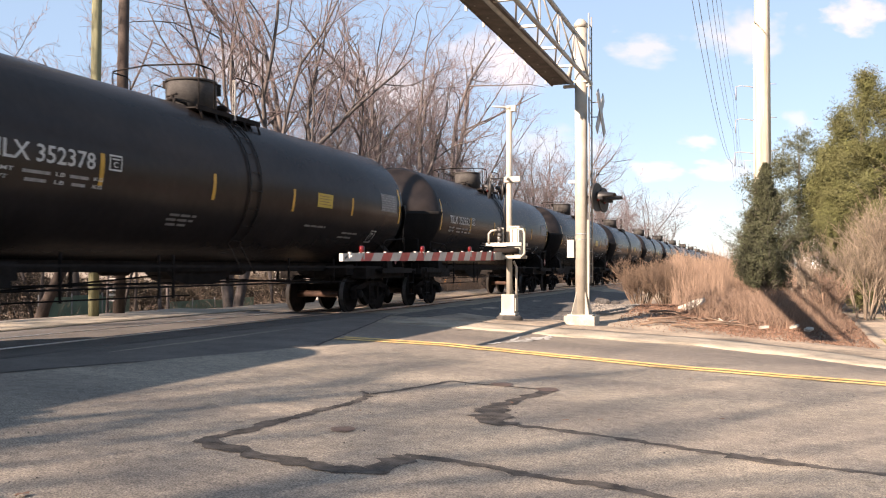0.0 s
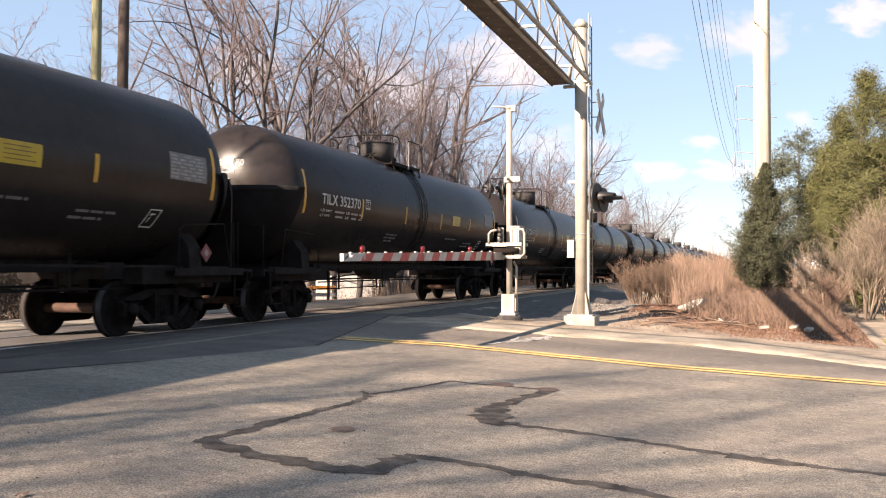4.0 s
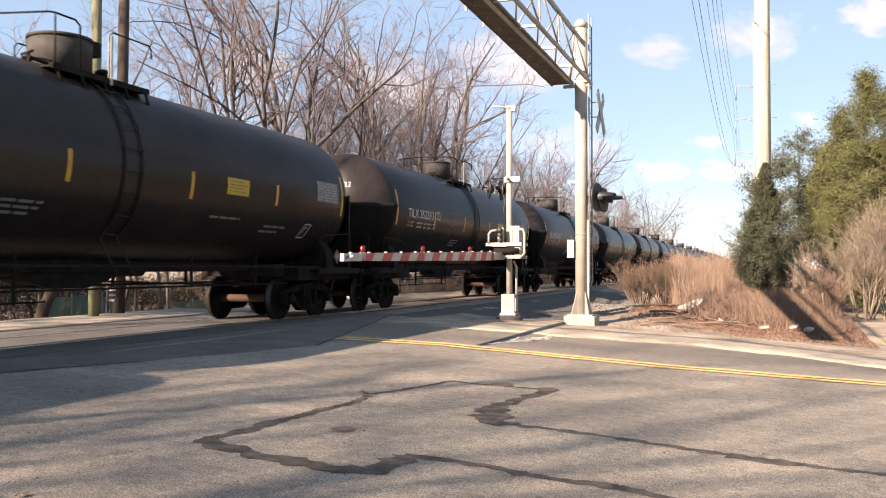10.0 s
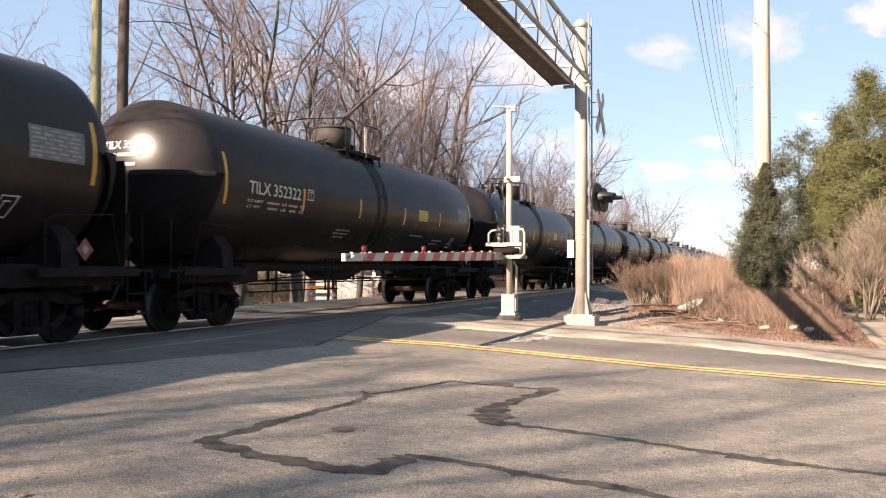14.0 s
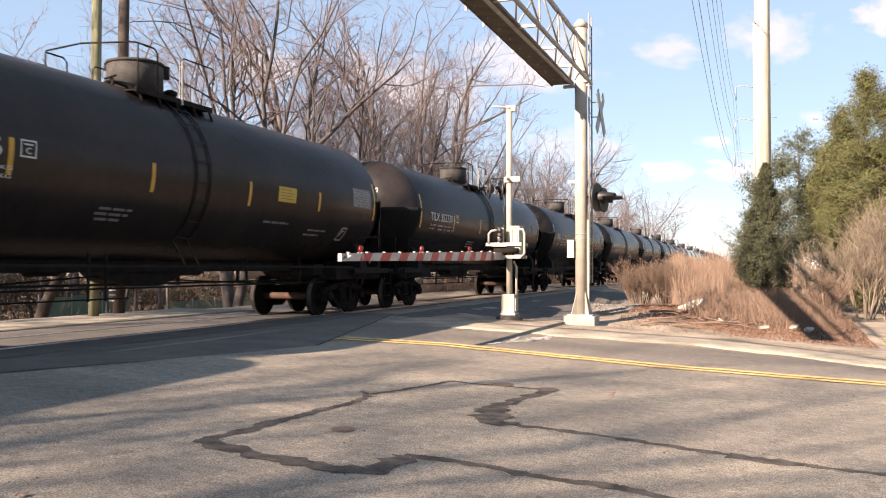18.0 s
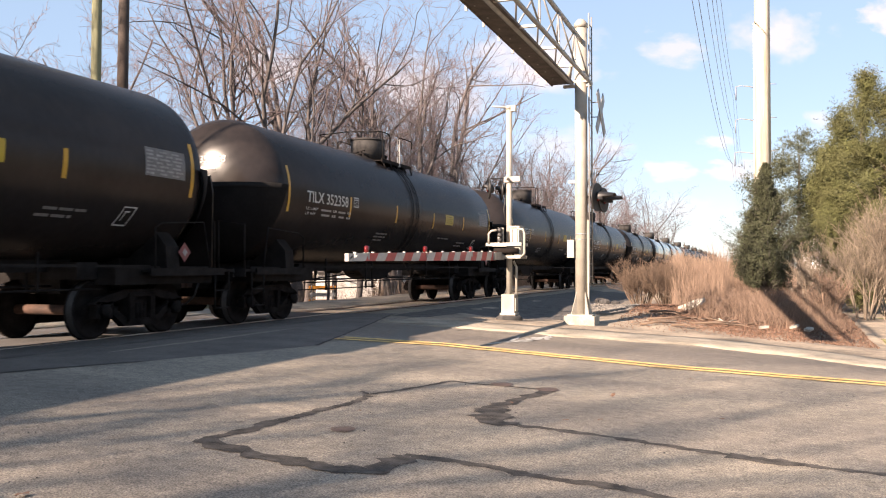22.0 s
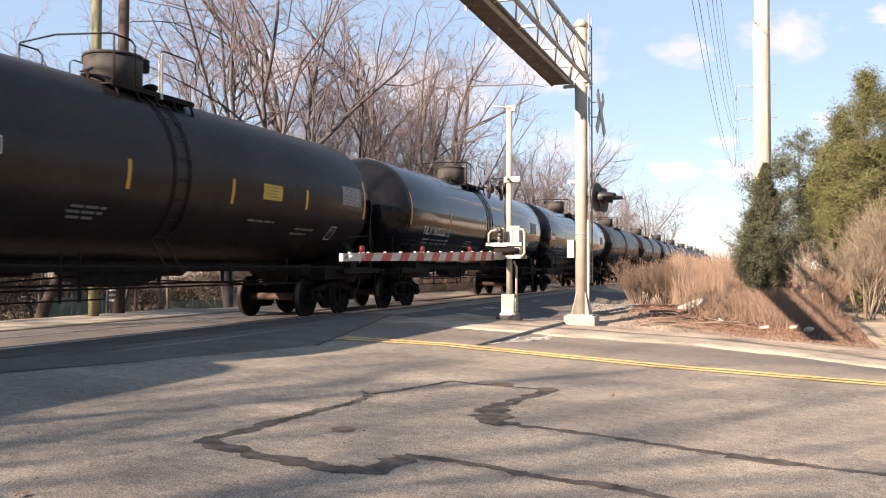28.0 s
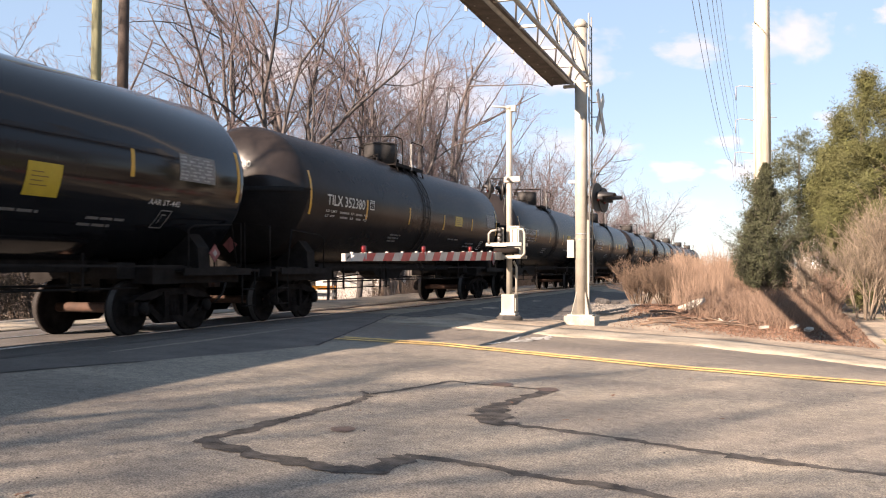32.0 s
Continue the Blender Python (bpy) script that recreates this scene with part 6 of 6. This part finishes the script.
# ---- loose leaves on the road ----
def leaf_mesh(r):
    b = Build()
    n = 14
    b.v.append((0, 0, 0.012))
    for k in range(n):
        a = 2 * math.pi * k / n
        f = 1.0 - 0.12 * abs(math.sin(3.5 * a))
        b.v.append((r * f * math.cos(a), 0.55 * r * f * math.sin(a) * (1 - 0.25 * abs(math.cos(a))), 0.02 * abs(math.cos(a * 1.5)) * r * 12))
    for k in range(n):
        b.face([0, 1 + k, 1 + (k + 1) % n])
    return b


def leaf(x, y, r, a, label="curled dry brown leaf lying on the road"):
    return thing("leaf", label, "leaf", "leaves on the road", at=pose(x, y, ground_z(x, y) + 0.012, 0, 0, a), b=leaf_mesh(r), material=LEAFDRY)


for x, y, r, a in ((9.03, 8.25, 0.035, 20), (9.32, 8.45, 0.04, 70), (8.33, 8.9, 0.04, 120), (6.55, 3.95, 0.06, 10), (6.7, 4.05, 0.05, 80), (6.8, 3.9, 0.06, 150), (7.2, 7.6, 0.025, 40), (10.4, 9.2, 0.03, 10), (9.9, 12.2, 0.03, 60)):
    leaf(x, y, r, a)
blown = leaf(7.3, 12.6, 0.085, 0, "dark brown dry leaf blown along the road")
blown.data.materials.clear()
blown.data.materials.append(mat("dark_dry_leaf", (0.055, 0.033, 0.024), 0.8, vary=0.25, scale=20))
gusts = [leaf(2.0, 12.0, q, 0, "small dry brown leaf blown across the road") for q in (0.045, 0.05, 0.045)]


# ---- what moves ----
def run(t):
    """Distance that the train has rolled at t seconds; it slows a little on the way."""
    return 11.27237 * t - 0.0043527 * t * t - 0.000116315 * t ** 3


SLACK = {11: -0.05, 12: -0.10, 13: -0.16, 14: -0.22, 15: -0.28, 16: -0.34}   # couplings drawn in
START = 33.157    # place along the track of the centre of car 0 at the start


def motions():
    times = [0.25 * i for i in range(0, 129)]
    for k, car in cars.items():
        y0 = START + 18.1 * k + SLACK.get(k, 0.0)
        walk(car, [(t, pose(0, y0 - run(t), 0)) for t in times[::2]])
        # the wheels turn where the car rolls past near the camera
        near = [i for i in range(0, 961) if -4 < y0 - run(i / 30) < 34]
        if not near:
            continue
        rows = sorted(set([0] + near + [960]))
        for tr in [o for o in car.children if o.name.startswith("truck")]:
            for ws in [o for o in tr.children if o.name.startswith("wheelset")]:
                y, a0 = ws.location.y, run(near[0] / 30) / 0.457
                last = run(near[-1] / 30) / 0.457
                walk(ws, [(i / 30, pose(0, y, 0.457, math.degrees(min(max(run(i / 30) / 0.457, a0), last)))) for i in rows])
    sway = ((0, -0.1), (1, -0.1), (2, 0), (2.5, 0.15), (3, -0.1), (5.5, 0.1), (7, 0), (8, 0.1), (8.5, -0.1), (9.5, 0.35), (10, 0), (11, 0.35), (11.5, -0.1),
            (12.5, 0.15), (13, -0.1), (14, 0.15), (14.5, 0), (16.5, -0.2), (17.5, 0.5), (18, -0.25), (18.5, 0.1), (19, 0.75), (19.5, -0.1), (20.5, 0.65), (21.5, -0.35),
            (22, 0.5), (22.5, 0.35), (23, -0.55), (24, 0.35), (25, -0.2), (25.5, 0.1), (27.5, 0.3), (28, -0.1), (29, 0.3), (29.5, -0.1), (30.5, 0.1), (31, -0.2), (31.5, 0.15), (32, 0.15))
    walk(gate_arm, [(t, ARM_POSE @ pose(0, 0, 0, 0, 0, a)) for t, a in sway])
    drift = ((0, 2.6, 4.0), (29.2, 2.6, 4.0), (30.2, 5.57, 10.47), (30.4, 5.54, 11.5), (30.5, 6.1, 11.32), (30.6, 7.24, 9.53), (30.8, 8.35, 6.76), (31.0, 7.75, 7.23),
             (31.2, 6.97, 8.63), (31.4, 6.14, 9.71), (31.6, 6.84, 7.18), (31.8, 7.88, 4.94), (32, 8.36, 3.9))
    walk(blown, [(t, pose(x, y, ground_z(x, y) + (0.02 if i < 2 else 0.09), 0 if i < 2 else 62 + 18 * math.sin(i * 2.0), 25 * math.sin(i * 1.3), 25 * i)) for i, (t, x, y) in enumerate(drift)])
    paths = (((0, 1.2, 15.0), (9.6, 1.2, 15.0), (10.4, 7.56, 13.78), (11.5, 8.52, 11.13), (11.9, 8.69, 10.62), (12.5, 8.89, 10.35), (14.0, 9.2, 10.04), (32, 9.2, 10.04)),
             ((0, 1.2, 14.5), (10.7, 1.2, 14.5), (11.1, 4.32, 13.88), (11.3, 5.7, 10.39), (11.5, 6.47, 8.5), (11.7, 6.97, 7.29), (11.9, 7.33, 6.24), (12.1, 7.71, 5.24), (12.3, 7.74, 4.69), (12.6, 8.04, 3.85), (32, 8.04, 3.85)),
             ((0, 1.2, 18.0), (10.5, 1.2, 18.0), (11.1, 7.26, 16.81), (11.4, 7.95, 10.99), (11.7, 7.77, 9.58), (11.9, 7.55, 9.15), (12.1, 7.56, 8.42), (12.3, 7.39, 8.07), (12.5, 7.24, 7.34), (12.8, 6.81, 6.14), (13.1, 6.22, 5.1), (13.4, 5.79, 4.11), (13.7, 5.2, 3.2), (32, 5.2, 3.2)))
    for j, rows in enumerate(paths):
        last = len(rows) - 1
        walk(gusts[j], [(t, pose(x, y, ground_z(x, y) + (0.015 if i in (0, 1, last) else 0.05), 0 if i in (0, 1, last) else 40 * math.sin(i * 1.7), 25 * math.sin(i * 1.3 + j), 35 * i)) for i, (t, x, y) in enumerate(rows)])
    for cloud, m in clouds:
        walk(cloud, [(0, m), (32, Matrix.Translation((53 * math.cos(radians(YAW)), 53 * math.sin(radians(YAW)), 0)) @ m)])


motions()
